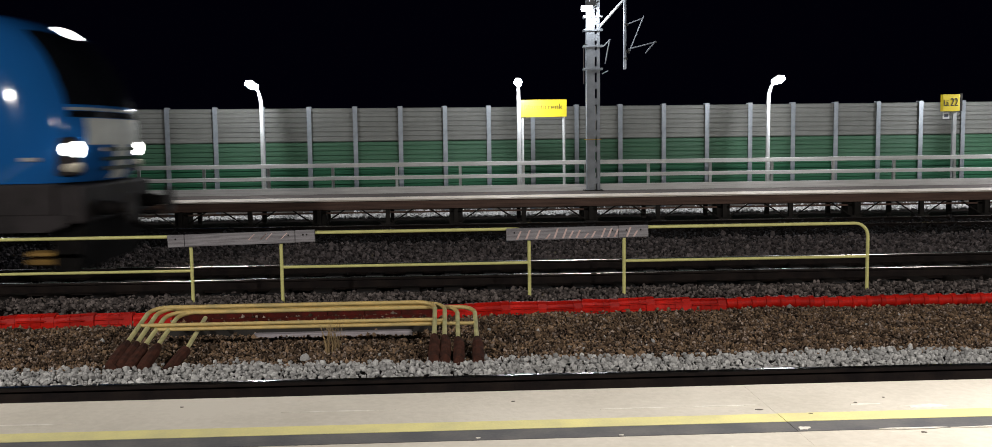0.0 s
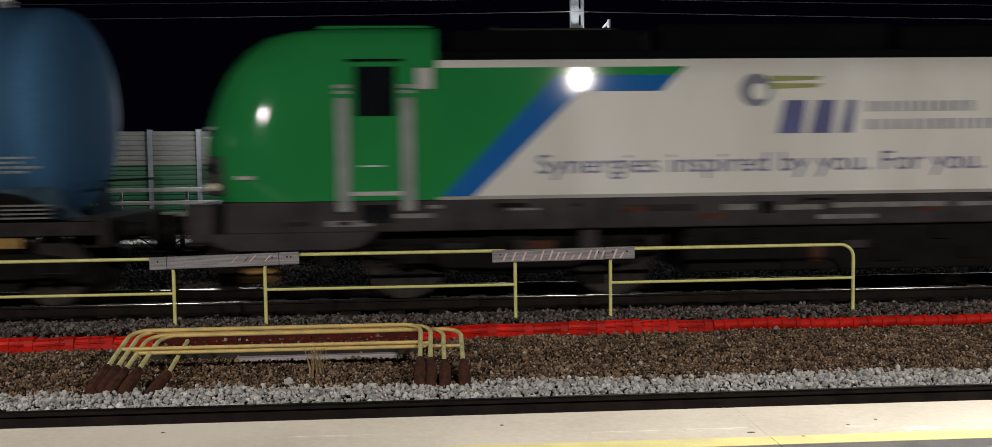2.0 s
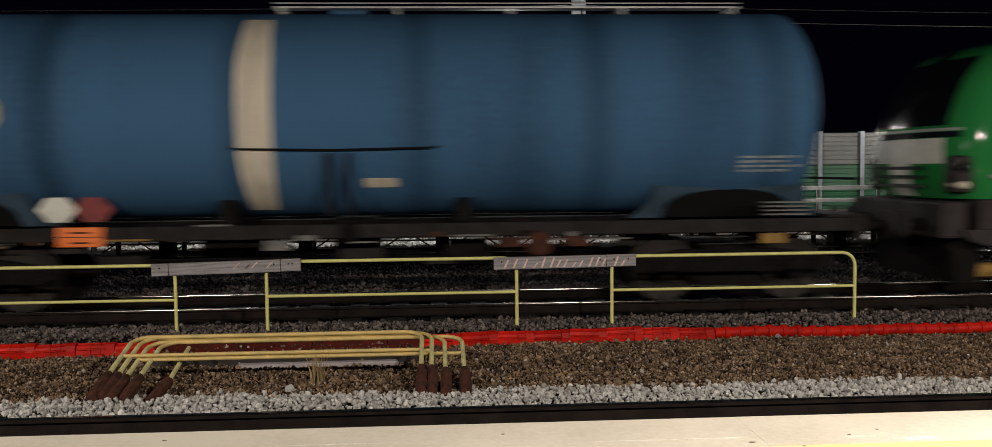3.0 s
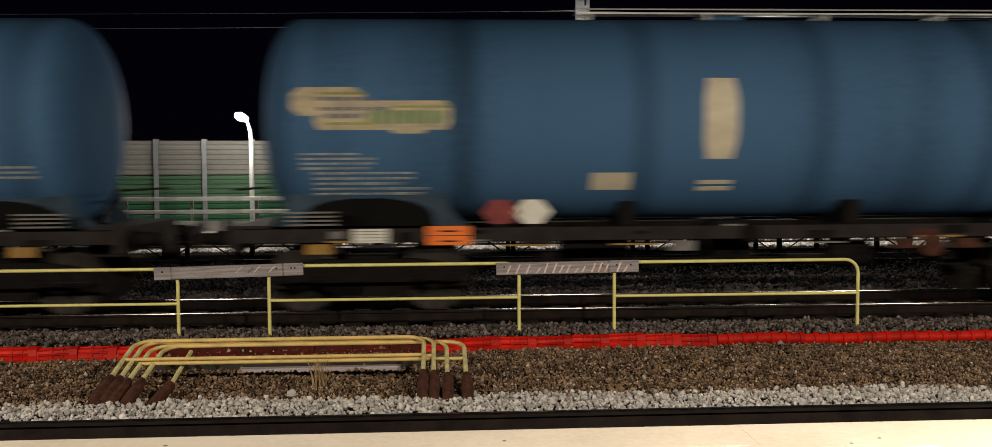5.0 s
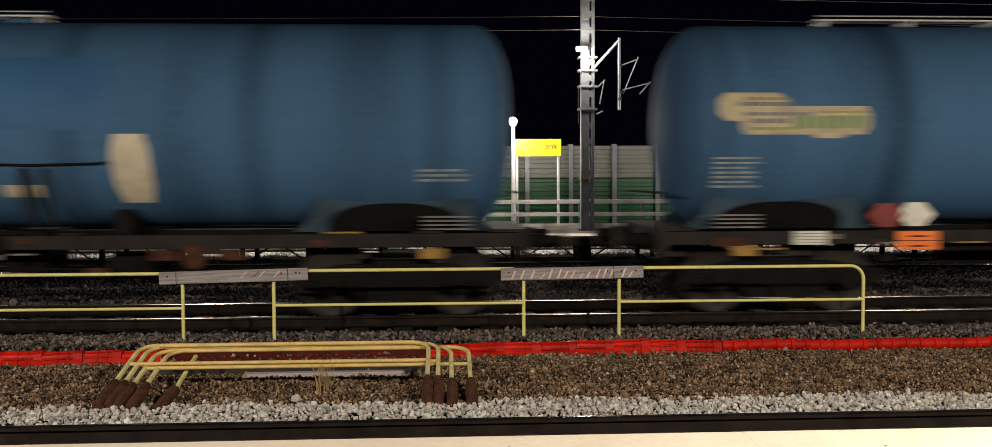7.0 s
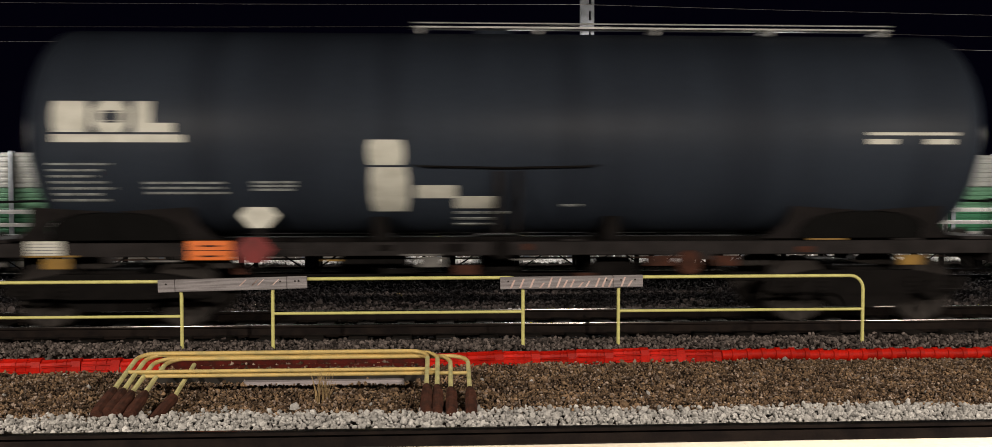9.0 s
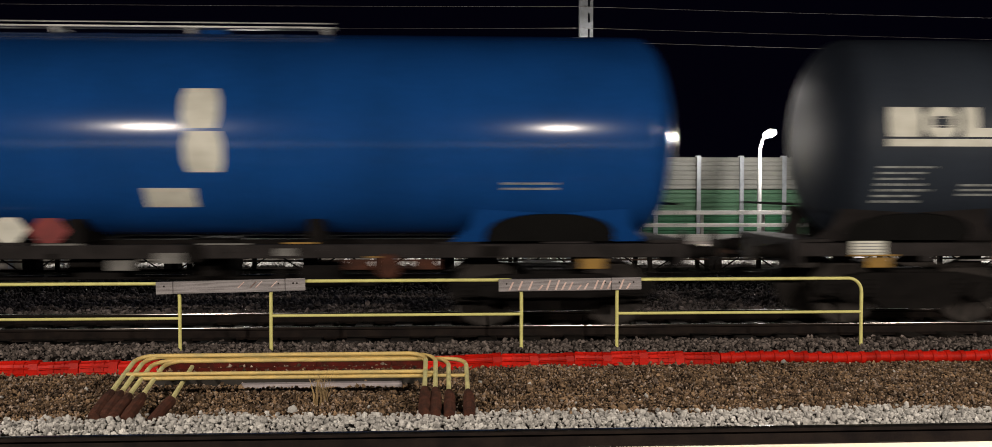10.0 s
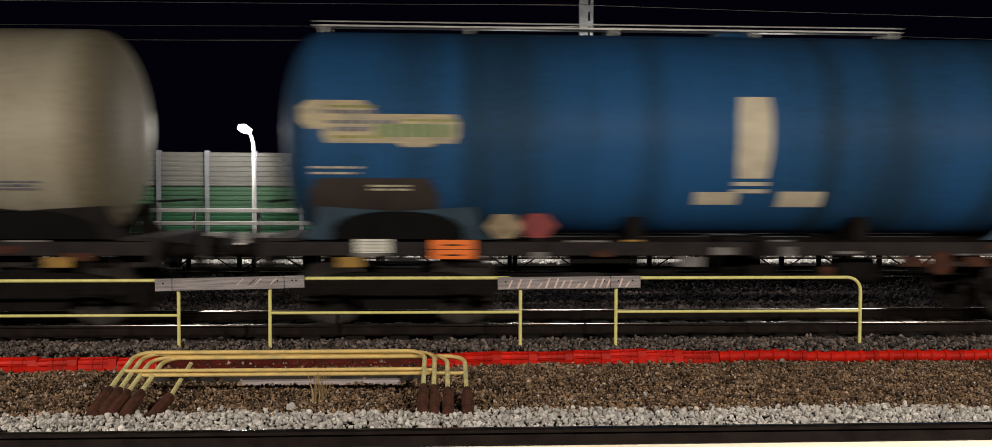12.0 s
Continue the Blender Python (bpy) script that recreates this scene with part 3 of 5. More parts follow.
def grass_tuft(x, y, n, seed, height):
    rng = random.Random(seed)
    bm = bmesh.new()
    for _ in range(n):
        a, lean = rng.uniform(0, math.tau), rng.uniform(0.05, 0.5)
        hh = height * rng.uniform(0.4, 1.0)
        bx, by = x + rng.uniform(-0.07, 0.07), y + rng.uniform(-0.04, 0.04)
        w = 0.004
        p = [(bx + math.cos(a) * lean * hh * s * s, by + math.sin(a) * lean * hh * s * s, -0.18 + hh * s) for s in (0, 0.35, 0.7, 1.0)]
        sweep(bm, p, w, 3, [w, w * 0.9, w * 0.6, w * 0.15])
    return tagged(part("grass_tuft", bm, GRASS), "small tuft of dry straw-coloured grass", "grass")


grass_tuft(-1.20, 9.25, 46, 3, 0.36)


# ---- red cable duct ----
def cable_duct():
    duct = thing("cable_duct", "red plastic cable duct of overlapping shells on the gravel", "cable duct")
    shell = bmesh.new()
    prof = [(-0.092, -0.072), (-0.088, 0.0), (-0.066, 0.050), (-0.028, 0.066), (0.028, 0.066), (0.066, 0.050), (0.088, 0.0), (0.092, -0.072)]
    prism_x(shell, [(a * 0.92, b * 0.90) for a, b in prof], -0.23, 0.12)
    prism_x(shell, [(a * 1.10, b * 1.14) for a, b in prof], 0.10, 0.20)
    prism_x(shell, [(a * 1.02, b * 1.04) for a, b in prof], -0.10, -0.06)
    prism_x(shell, [(a * 1.02, b * 1.04) for a, b in prof], 0.02, 0.05)
    prism_x(shell, [(-0.118, -0.074), (-0.118, -0.052), (-0.088, -0.046), (0.088, -0.046), (0.118, -0.052), (0.118, -0.074)], -0.20, 0.08)
    prism_x(shell, [(-0.012, 0.055), (-0.012, 0.074), (0.012, 0.074), (0.012, 0.055)], -0.22, 0.10)
    prism_x(shell, [(-0.100, 0.004), (-0.100, 0.018), (-0.078, 0.020), (-0.078, 0.002)], -0.21, 0.11)
    me = mesh_of(shell, "shell")
    me.materials.append(RED_PLASTIC)
    ring = bmesh.new()
    revolve_x(ring, [(-0.092, 0.050), (-0.085, 0.062), (0.030, 0.065), (0.038, 0.077), (0.090, 0.079), (0.094, 0.058)], 16)
    rme = mesh_of(ring, "ring", 40)
    rme.materials.append(RED_PLASTIC)
    # Made-up open pieces, dark red where the duct lies in shade.
    trough = bmesh.new()
    prism_x(trough, [(-0.095, -0.075), (-0.100, -0.01), (-0.088, -0.01), (-0.080, -0.062), (0.074, -0.062), (0.080, 0.070), (0.094, 0.072), (0.095, -0.075)], -0.212, 0.212)
    prism_x(trough, [(0.072, 0.050), (0.074, 0.078), (0.102, 0.078), (0.102, 0.050)], 0.10, 0.20)
    tme = mesh_of(trough, "trough")
    tme.materials.append(RED_SHADED)
    rng = random.Random(8)
    x = -9.0
    rings_from = None
    while x < 10.0:
        y = 11.14 if x > 1 else 11.14 - (1 - x) * 0.045
        if x > 3.1:
            if rings_from is None:
                rings_from = x
                x -= 0.12
            part("shell", rme, None, duct, at=pose(x, y + rng.uniform(-0.004, 0.004), ground_height(x, y) + 0.075, 0, rng.uniform(-1.5, 1.5), rng.uniform(-1.5, 1.5)))
            x += 0.175
        elif -3.25 < x < 0.02:
            part("trough", tme, None, duct, "made-up open trough, its dark red standing for shaded duct", at=pose(x, y + rng.uniform(-0.012, 0.012), ground_height(x, y) + 0.072, 0, rng.uniform(-1.2, 1.2), rng.uniform(-1, 1) + 3))
            x += 0.43
        else:
            part("shell", me, None, duct, at=pose(x, y + rng.uniform(-0.012, 0.012), ground_height(x, y) + 0.070 + rng.uniform(0, 0.022), rng.uniform(-9, 9), rng.uniform(-1.8, 1.8), rng.uniform(-2.2, 2.2) + (3 if x < 1 else 0)))
            x += 0.43


cable_duct()


# ---- far platform ----
DECK_Z = 0.57


def far_platform():
    pl = thing("far_platform", "temporary platform with timber deck on steel trestles", "platform", kind="structure")
    part("deck", boxes((-40, 45, 22.65, 24.76, DECK_Z - 0.05, DECK_Z), bevel=0.006), DECK, pl)
    part("edge_board", prism_x(bmesh.new(), [(22.52, DECK_Z - 0.075), (22.52, DECK_Z - 0.042), (22.645, DECK_Z + 0.012), (22.645, DECK_Z - 0.075)], -40, 45), EDGE_WHITE, pl, "pale edge board")
    part("fascia", boxes((-40, 45, 22.66, 22.70, DECK_Z - 0.28, DECK_Z - 0.052)), FASCIA, pl, "brown fascia board")
    part("kick_board", boxes((-40, 45, 24.33, 24.37, DECK_Z + 0.003, DECK_Z + 0.17)), WOOD_RAIL, pl, "upstand along the back")
    x = -16.2
    k = 0
    while x < 22:
        post = part("trestle_post", boxes((x - 0.05, x + 0.05, 22.76, 22.86, -0.2, DECK_Z - 0.06)), STEEL_DARK, pl)
        part("foot", boxes((x - 0.16, x + 0.16, 22.70, 23.0, -0.2, -0.05)), STEEL_DARK, post)
        part("trestle_post", boxes((x - 0.05, x + 0.05, 24.5, 24.6, -0.2, DECK_Z - 0.06)), STEEL_DARK, pl)
        if k % 2 == 0:
            part("block", boxes((x - 0.16, x + 0.16, 22.9, 23.3, -0.2, DECK_Z - 0.09)), STEEL_DARK, pl)
        part("brace", bars([(x, 22.82, -0.12), (x + 0.8, 22.82, DECK_Z - 0.16)], [(x + 1.6, 22.83, -0.12), (x + 0.8, 22.83, DECK_Z - 0.16)], r=0.018, seg=6), STEEL_DARK, pl)
        x += 1.63
        k += 1
    for z in (0.175, 0.255):
        part("ledger", boxes((-16, 22, 22.9, 22.95, z, z + 0.04)), FASCIA, pl)


far_platform()


def far_railing():
    rl = thing("platform_railing", "timber railing of two rails along the far platform's back edge", "railing")
    part("top_rail", boxes((-40, 45, 24.36, 24.40, 1.245, 1.35), bevel=0.006), WOOD_RAIL, rl)
    part("lower_rail", boxes((-40, 45, 24.36, 24.40, 0.925, 1.02), bevel=0.006), WOOD_RAIL, rl)
    x = -16.0 + 0.03
    while x < 24:
        part("post", boxes((x - 0.035, x + 0.035, 24.405, 24.475, DECK_Z, 1.25)), GALV, rl)
        x += 1.62


far_railing()


def noise_wall():
    wall = thing("noise_wall", "noise barrier of ribbed grey and green panels between steel posts", "noise barrier", kind="structure")

    def panel_mesh(z0, z1, mat, name):
        bm = bmesh.new()
        prof = [(0.06, z0)]
        n = max(2, round((z1 - z0) / 0.125))
        for i in range(n):
            a, b = z0 + (z1 - z0) * i / n, z0 + (z1 - z0) * (i + 1) / n
            prof += [(0.0, a + 0.012), (-0.022, a + 0.035), (-0.022, b - 0.025), (0.0, b - 0.004)]
        prof += [(0.06, z1)]
        prism_x(bm, prof, -0.585, 0.585)
        me = mesh_of(bm, name)
        me.materials.append(mat)
        return me

    low, mid, top = (panel_mesh(0.56, 1.24, WALL_DEEP, "panel"), panel_mesh(1.245, 1.885, WALL_GREEN, "panel"), panel_mesh(1.89, 2.82, WALL_GREY, "panel"))
    post = bmesh.new()
    box(post, -0.062, 0.062, -0.085, -0.07, -0.2, 2.86)
    box(post, -0.006, 0.006, -0.07, 0.07, -0.2, 2.86)
    box(post, -0.075, 0.075, 0.07, 0.085, -0.2, 2.86)
    pme = mesh_of(post, "post")
    pme.materials.append(MAST_STEEL)
    plinth = mesh_of(boxes((-0.585, 0.585, -0.05, 0.06, -0.25, 0.555), bevel=0.008), "plinth")
    plinth.materials.append(CONCRETE_DARK)

    def bay(x, y, turn):
        for me in (plinth, low, mid, top):
            part(me.name.split(".")[0], me, None, wall, at=pose(x, y, 0, 0, 0, turn))

    # a straight stretch, then one that swings towards the tracks, then straight again
    step, bend = 1.2435, 6.4
    for k in range(32):
        part("post", pme, None, wall, at=pose(1.08 + k * step, 27.0, 0))
        bay(1.08 + (k + 0.5) * step, 27.0, 0)
    dx, dy = step * math.cos(radians(bend)), step * math.sin(radians(bend))
    for k in range(12):
        bay(1.08 - (k + 0.5) * dx, 27.0 - (k + 0.5) * dy, bend)
        part("post", pme, None, wall, at=pose(1.08 - (k + 1) * dx, 27.0 - (k + 1) * dy, 0, 0, 0, bend))
    for k in range(18):
        bay(1.08 - 12 * dx - (k + 0.5) * step, 27.0 - 12 * dy, 0)
        part("post", pme, None, wall, at=pose(1.08 - 12 * dx - (k + 1) * step, 27.0 - 12 * dy, 0))


noise_wall()


def platform_lamp(x, side, label):
    lp = thing("platform_lamp", label, "lamp", "lamps on the far platform", at=pose(x, 24.56, DECK_Z))
    part("base_plate", boxes((-0.11, 0.11, -0.11, 0.11, 0, 0.02)), GALV_PALE, lp)
    pts = [(0, 0, 0.02), (0, 0, 2.25), (side * 0.01, 0, 2.42), (side * 0.06, -0.03, 2.62), (side * 0.12, -0.06, 2.72)]
    bm = bmesh.new()
    sweep(bm, pts, 0.05, 12, [0.06, 0.05, 0.048, 0.042, 0.038])
    part("pole", bm, GALV_PALE, lp, smooth=50)
    hd = bmesh.new()
    tip = (side * 0.30, -0.18, 2.86)
    sweep(hd, [(side * 0.08, -0.04, 2.70), (side * 0.14, -0.08, 2.77), (side * 0.25, -0.15, 2.84), tip], 0.07, 10, [0.05, 0.085, 0.09, 0.03])
    head = part("head", hd, GALV_PALE, lp, smooth=50)
    lens = bmesh.new()
    sweep(lens, [(side * 0.05, -0.16, 2.71), (side * 0.20, -0.27, 2.78), (side * 0.31, -0.33, 2.82)], 0.06, 12, [0.07, 0.11, 0.06])
    part("lens", lens, LAMP_GLOW, head, "glowing white lens")
    return lp


platform_lamp(-4.78, -1, "pale steel lamp post with glowing head at the far railing")
platform_lamp(1.76, -0.15, "pale steel lamp post with glowing head beside the name sign")
# Post added out of view for the extra lamp at -11.6.
platform_lamp(-11.45, -1, "pale steel lamp post with glowing head at the far railing")
platform_lamp(14.90, 1, "pale steel lamp post with glowing head at the far railing")
platform_lamp(8.26, 1, "pale steel lamp post with glowing head at the far railing")


def name_sign():
    s = thing("station_sign", "yellow station name sign on two pale posts", "sign", at=pose(0, 24.62, 0))
    for x in (1.86, 2.93):
        part("post", bars([(x, 0.03, DECK_Z), (x, 0.03, 2.86)], r=0.035, seg=10), GALV_PALE, s, smooth=50)
    part("board", boxes((1.78, 3.00, -0.03, -0.005, 2.47, 2.91), bevel=0.005), SIGN_YELLOW, s, "yellow board")
    fit_words("Marchtrenk", 1.90, 2.90, 2.66, -0.032, SIGN_BLACK, s)
    return s


name_sign()


def track_sign():
    s = thing("number_sign", "small yellow platform sign with black characters on a post", "sign", at=pose(0, 24.62, 0))
    part("post", boxes((13.22, 13.32, 0.0, 0.07, DECK_Z, 2.85)), GALV, s)
    part("box", boxes((12.86, 13.32, -0.14, -0.02, 2.49, 2.93), bevel=0.006), SIGN_YELLOW, s)
    part("side_cover", boxes((13.323, 13.40, -0.12, 0.0, 2.50, 2.95)), STEEL_DARK, s)
    fit_words("Lä", 12.90, 13.02, 2.63, -0.143, SIGN_BLACK, s, height=0.16)
    fit_words("22", 13.07, 13.27, 2.63, -0.143, SIGN_BLACK, s, height=0.2)
    part("notice", boxes((12.93, 13.10, -0.04, -0.02, 2.30, 2.46)), WHITE_PLASTIC, s, "small white notice")
    part("notice_print", boxes((12.96, 13.07, -0.043, -0.0405, 2.34, 2.42)), INK_GREY, s)
    return s


track_sign()


def catenary_mast():
    m = thing("catenary_mast", "galvanised overhead line mast of battened channels with a lamp", "mast", at=pose(3.62, 24.2, DECK_Z))
    top = 8.2
    part("channel", boxes((-0.17, 0.04, -0.10, 0.10, 0, top), bevel=0.004), MAST_STEEL, m)
    part("channel", boxes((0.09, 0.17, -0.10, 0.10, 0, top), bevel=0.004), MAST_STEEL, m)
    part("base_plate", boxes((-0.24, 0.24, -0.2, 0.2, 0, 0.025)), STEEL_DARK, m)
    z = 0.18
    while z < top:
        part("batten", boxes((0.041, 0.089, -0.095, 0.0, z, z + 0.16)), MAST_STEEL, m)
        z += 0.40
    for z in (3.05, 3.62, 4.02, 4.35):
        part("clamp", boxes((-0.24, 0.24, -0.13, 0.13, z, z + 0.05), bevel=0.006), MAST_STEEL, m)
    part("brass_band", boxes((-0.2, 0.2, -0.108, 0.108, 1.30, 1.315)), PLATE_YELLOW, m)
    part("drop_post", bars([(0.78, -0.2, 3.05), (0.78, -0.2, 4.85)], r=0.04, seg=8), MAST_STEEL, m)
    part("arm", bars([(0.16, -0.05, 4.12), (0.78, -0.2, 4.80)], r=0.035, seg=8), GALV_PALE, m)
    part("strut", bars([(0.86, -0.2, 3.55), (1.52, -0.5, 3.70)], [(0.88, -0.2, 3.45), (1.22, -0.4, 4.35)], [(0.82, -0.2, 4.16), (1.22, -0.4, 4.30)], [(1.50, -0.5, 3.72), (1.24, -0.5, 3.42)], r=0.016, seg=6), MAST_STEEL, m)
    part("strut", bars([(0.24, -0.1, 3.62), (0.42, -0.2, 3.80)], [(0.30, -0.1, 3.2), (0.40, -0.2, 3.78)], [(0.22, -0.1, 2.95), (0.36, -0.2, 3.02)], r=0.016, seg=6), MAST_STEEL, m)
    for x, z in ((0.86, 3.5), (0.80, 3.32), (0.82, 4.16)):
        part("insulator", revolve_x(bmesh.new(), [(x - 0.05, 0.03), (x - 0.03, 0.05), (x - 0.01, 0.03), (x + 0.01, 0.05), (x + 0.05, 0.03)], 10, -0.2, z), STEEL_DARK, m)
    part("conduit", bars([(-0.24, -0.1, 2.7), (-0.24, -0.1, 3.6), (-0.2, -0.12, 3.7)], r=0.014, seg=6), STEEL_DARK, m)
    lh = part("lamp_head", boxes((-0.33, -0.05, -0.36, -0.12, 4.54, 4.62), bevel=0.012), GALV_PALE, m)
    part("lens", boxes((-0.31, -0.08, -0.35, -0.16, 4.50, 4.535), bevel=0.008), LAMP_GLOW, lh, "glowing white lens")
    return m


catenary_mast()


def overhead_line(name, label, y, pts, r):
    bm = bmesh.new()
    for (xa, za), (xb, zb) in zip(pts, pts[1:]):
        path = []
        for i in range(13):
            s = i / 12
            path.append((xa + (xb - xa) * s, y, za + (zb - za) * s - 0.9 * s * (1 - s) * abs(xb - xa) / 50))
        sweep(bm, path, r, 5)
    return tagged(part(name, bm, WIRE), label, "wire", "overhead wires")


overhead_line("overhead_wire", "thin overhead contact wire", 24.0, [(-52, 5.7), (3.5, 5.62), (58, 5.3)], 0.008)
overhead_line("overhead_wire", "thin overhead carrying wire", 24.0, [(-52, 6.15), (3.5, 5.95), (58, 5.75)], 0.007)
overhead_line("overhead_wire", "thin overhead feeder wire", 24.1, [(-52, 6.9), (3.5, 6.5), (58, 6.4)], 0.007)


# ---- train: running gear ----
def wheelset_mesh(r, name):
    bm = bmesh.new()
    for s in (-1, 1):
        y = s * 0.7525
        prof = [(y - 0.07, r * 0.30), (y - 0.065, r * 0.55), (y - 0.06, r * 0.86), (y - 0.07, r * 0.9), (y - 0.07, r - 0.006), (y + 0.05, r), (y + 0.06, r + 0.02), (y + 0.068, r + 0.02), (y + 0.068, r * 0.9), (y + 0.03, r * 0.82), (y + 0.035, r * 0.5), (y + 0.07, r * 0.3)]
        if s > 0:
            prof = [(-a, b) for a, b in reversed(prof)]
            prof = [(a + 2 * y, b) for a, b in prof]
        revolve_y(bm, prof, 28)
        for k in range(4):
            a = k * math.pi / 2
            box(bm, math.cos(a) * r * 0.66 - 0.03, math.cos(a) * r * 0.66 + 0.03, y - 0.085, y + 0.085, math.sin(a) * r * 0.66 - 0.03, math.sin(a) * r * 0.66 + 0.03)
    revolve_y(bm, [(-1.05, 0.055), (-0.82, 0.08), (0.82, 0.08), (1.05, 0.055)], 14)
    me = mesh_of(bm, name, 40)
    me.materials.append(WHEEL)
    return me


WAGON_WHEEL = wheelset_mesh(0.46, "wheelset")
LOCO_WHEEL = wheelset_mesh(0.60, "wheelset")
rolling = []


def own(bm, name, mat, smooth=None):
    me = mesh_of(bm, name, smooth)
    me.materials.append(mat)
    return me


def spring(r, turns, pitch):
    return sweep(bmesh.new(), [(0, 0, pitch * i) for i in range(turns)], r, 8, [r if i % 2 else r * 1.3 for i in range(turns)])


def bogie_kit(base, r, half, y, frame):
    """The shared meshes of one kind of bogie and where they sit."""
    fr = own(prism(bmesh.new(), frame, -0.07, 0.07), "side_frame", BOGIE)
    ab = own(revolve_y(bmesh.new(), [(-0.07, r * 0.33), (0.05, r * 0.30), (0.07, r * 0.16)], 14), "axle_box", BOGIE)
    sp = own(spring(0.06 * r / 0.46, 9, 0.032), "spring", BOGIE)
    kit = []
    for s in (-1, 1):
        kit.append((fr, pose(0, s * y, 0)))
        for sx in (-1, 1):
            kit.append((ab, pose(sx * base / 2, s * (y + 0.08), r, 0, 0, 0 if s > 0 else 180)))
            for dx in (-0.27, 0.27):
                kit.append((sp, pose(sx * base / 2 + dx, s * (y + 0.03), r - 0.06)))
    beam = own(boxes((-0.3, 0.3, -y, y, r - 0.06, r + 0.32), bevel=0.02), "bogie", BOGIE)
    return beam, kit


WAGON_BOGIE = bogie_kit(1.8, 0.46, 1.42, 1.0, [(-1.42, 0.62), (-1.42, 0.48), (-1.05, 0.36), (-0.7, 0.42), (-0.45, 0.24), (0.45, 0.24), (0.7, 0.42), (1.05, 0.36), (1.42, 0.48), (1.42, 0.62), (0.7, 0.74), (-0.7, 0.74)])
LOCO_BOGIE = bogie_kit(2.9, 0.60, 2.15, 1.08, [(-2.15, 0.86), (-2.15, 0.66), (-1.1, 0.52), (-0.5, 0.36), (0.5, 0.36), (1.1, 0.52), (2.15, 0.66), (2.15, 0.86)])


def bogie(parent, x, base, kit, wheel, r):
    bg = part("bogie", kit[0], None, parent, "black bogie", at=pose(x, 0, 0))
    for me, m in kit[1]:
        part(me.name.split(".")[0], me, None, bg, at=m)
    for s in (-1, 1):
        w = part("wheelset", wheel, None, bg, at=pose(s * base / 2, 0, r))
        rolling.append((w, s * base / 2, r))
    return bg


def buffer_pair(parent, x, s, mat):
    for y in (-0.875, 0.875):
        b = part("buffer", revolve_x(bmesh.new(), [(x, 0.13), (x + s * 0.06, 0.13), (x + s * 0.07, 0.10), (x + s * 0.30, 0.095), (x + s * 0.31, 0.07), (x + s * 0.48, 0.07)], 18, y, 1.04), mat, parent, smooth=40)
        part("buffer_plate", revolve_x(bmesh.new(), [(x + s * 0.48, 0.20), (x + s * 0.50, 0.22), (x + s * 0.53, 0.20), (x + s * 0.535, 0.10)], 22, y, 1.04), WHEEL, b, smooth=40)
    part("coupling", bars([(x, 0, 1.0), (x + s * 0.25, 0, 0.96), (x + s * 0.45, 0, 0.90), (x + s * 0.62, 0, 0.92)], [(x, 0.3, 0.92), (x + s * 0.2, 0.3, 0.7), (x + s * 0.5, 0.25, 0.62)], r=0.035, seg=8), BOGIE, parent)


# ---- train: locomotive ----
CAB_Z = [(1.40, 0.16, 1.0), (1.50, 0.08, 1.0), (1.8, 0.02, 1.0), (2.1, 0.0, 1.0), (2.35, 0.03, 1.0), (2.6, 0.10, 1.0), (2.85, 0.19, 0.998), (3.08, 0.31, 0.99), (3.26, 0.45, 0.975), (3.42, 0.61, 0.945), (3.55, 0.80, 0.93), (3.63, 1.05, 0.88), (3.67, 1.35, 0.82), (3.69, 1.7, 0.70)]
CAB_PLAN = [(0.0, 0.0), (0.012, 0.40), (0.05, 0.75), (0.13, 1.03), (0.26, 1.24), (0.45, 1.37), (0.70, 1.45), (1.05, 1.49), (1.5, 1.50), (3.22, 1.50)]


def cab_point(d, y, z_row, off=0.0):
    z, back, wf = z_row
    x = 9.15 - d - back * max(0.0, 1 - d / 3.1) + off
    return x, (y + off * (y / 1.5)) * wf, z


def cab_shell(rows, plan, s, off=0.0, cap=True, sides=(-1, 1)):
    bm = bmesh.new()
    grid = []
    for row in rows:
        line = [cab_point(d, -y, row, off) for d, y in reversed(plan)] + [cab_point(d, y, row, off) for d, y in plan[1:]] if len(sides) == 2 else [cab_point(d, sides[0] * y, row, off) for d, y in plan]
        grid.append([bm.verts.new((x * s, y, z)) for x, y, z in line])
    for a, b in zip(grid, grid[1:]):
        for k in range(len(a) - 1):
            bm.faces.new((a[k], a[k + 1], b[k + 1], b[k]))
    if cap:
        bm.faces.new(grid[-1])
        bm.faces.new(grid[0][::-1])
        ends = [g[0] for g in grid] + [g[-1] for g in reversed(grid)]
        bm.faces.new(ends)
    return bm


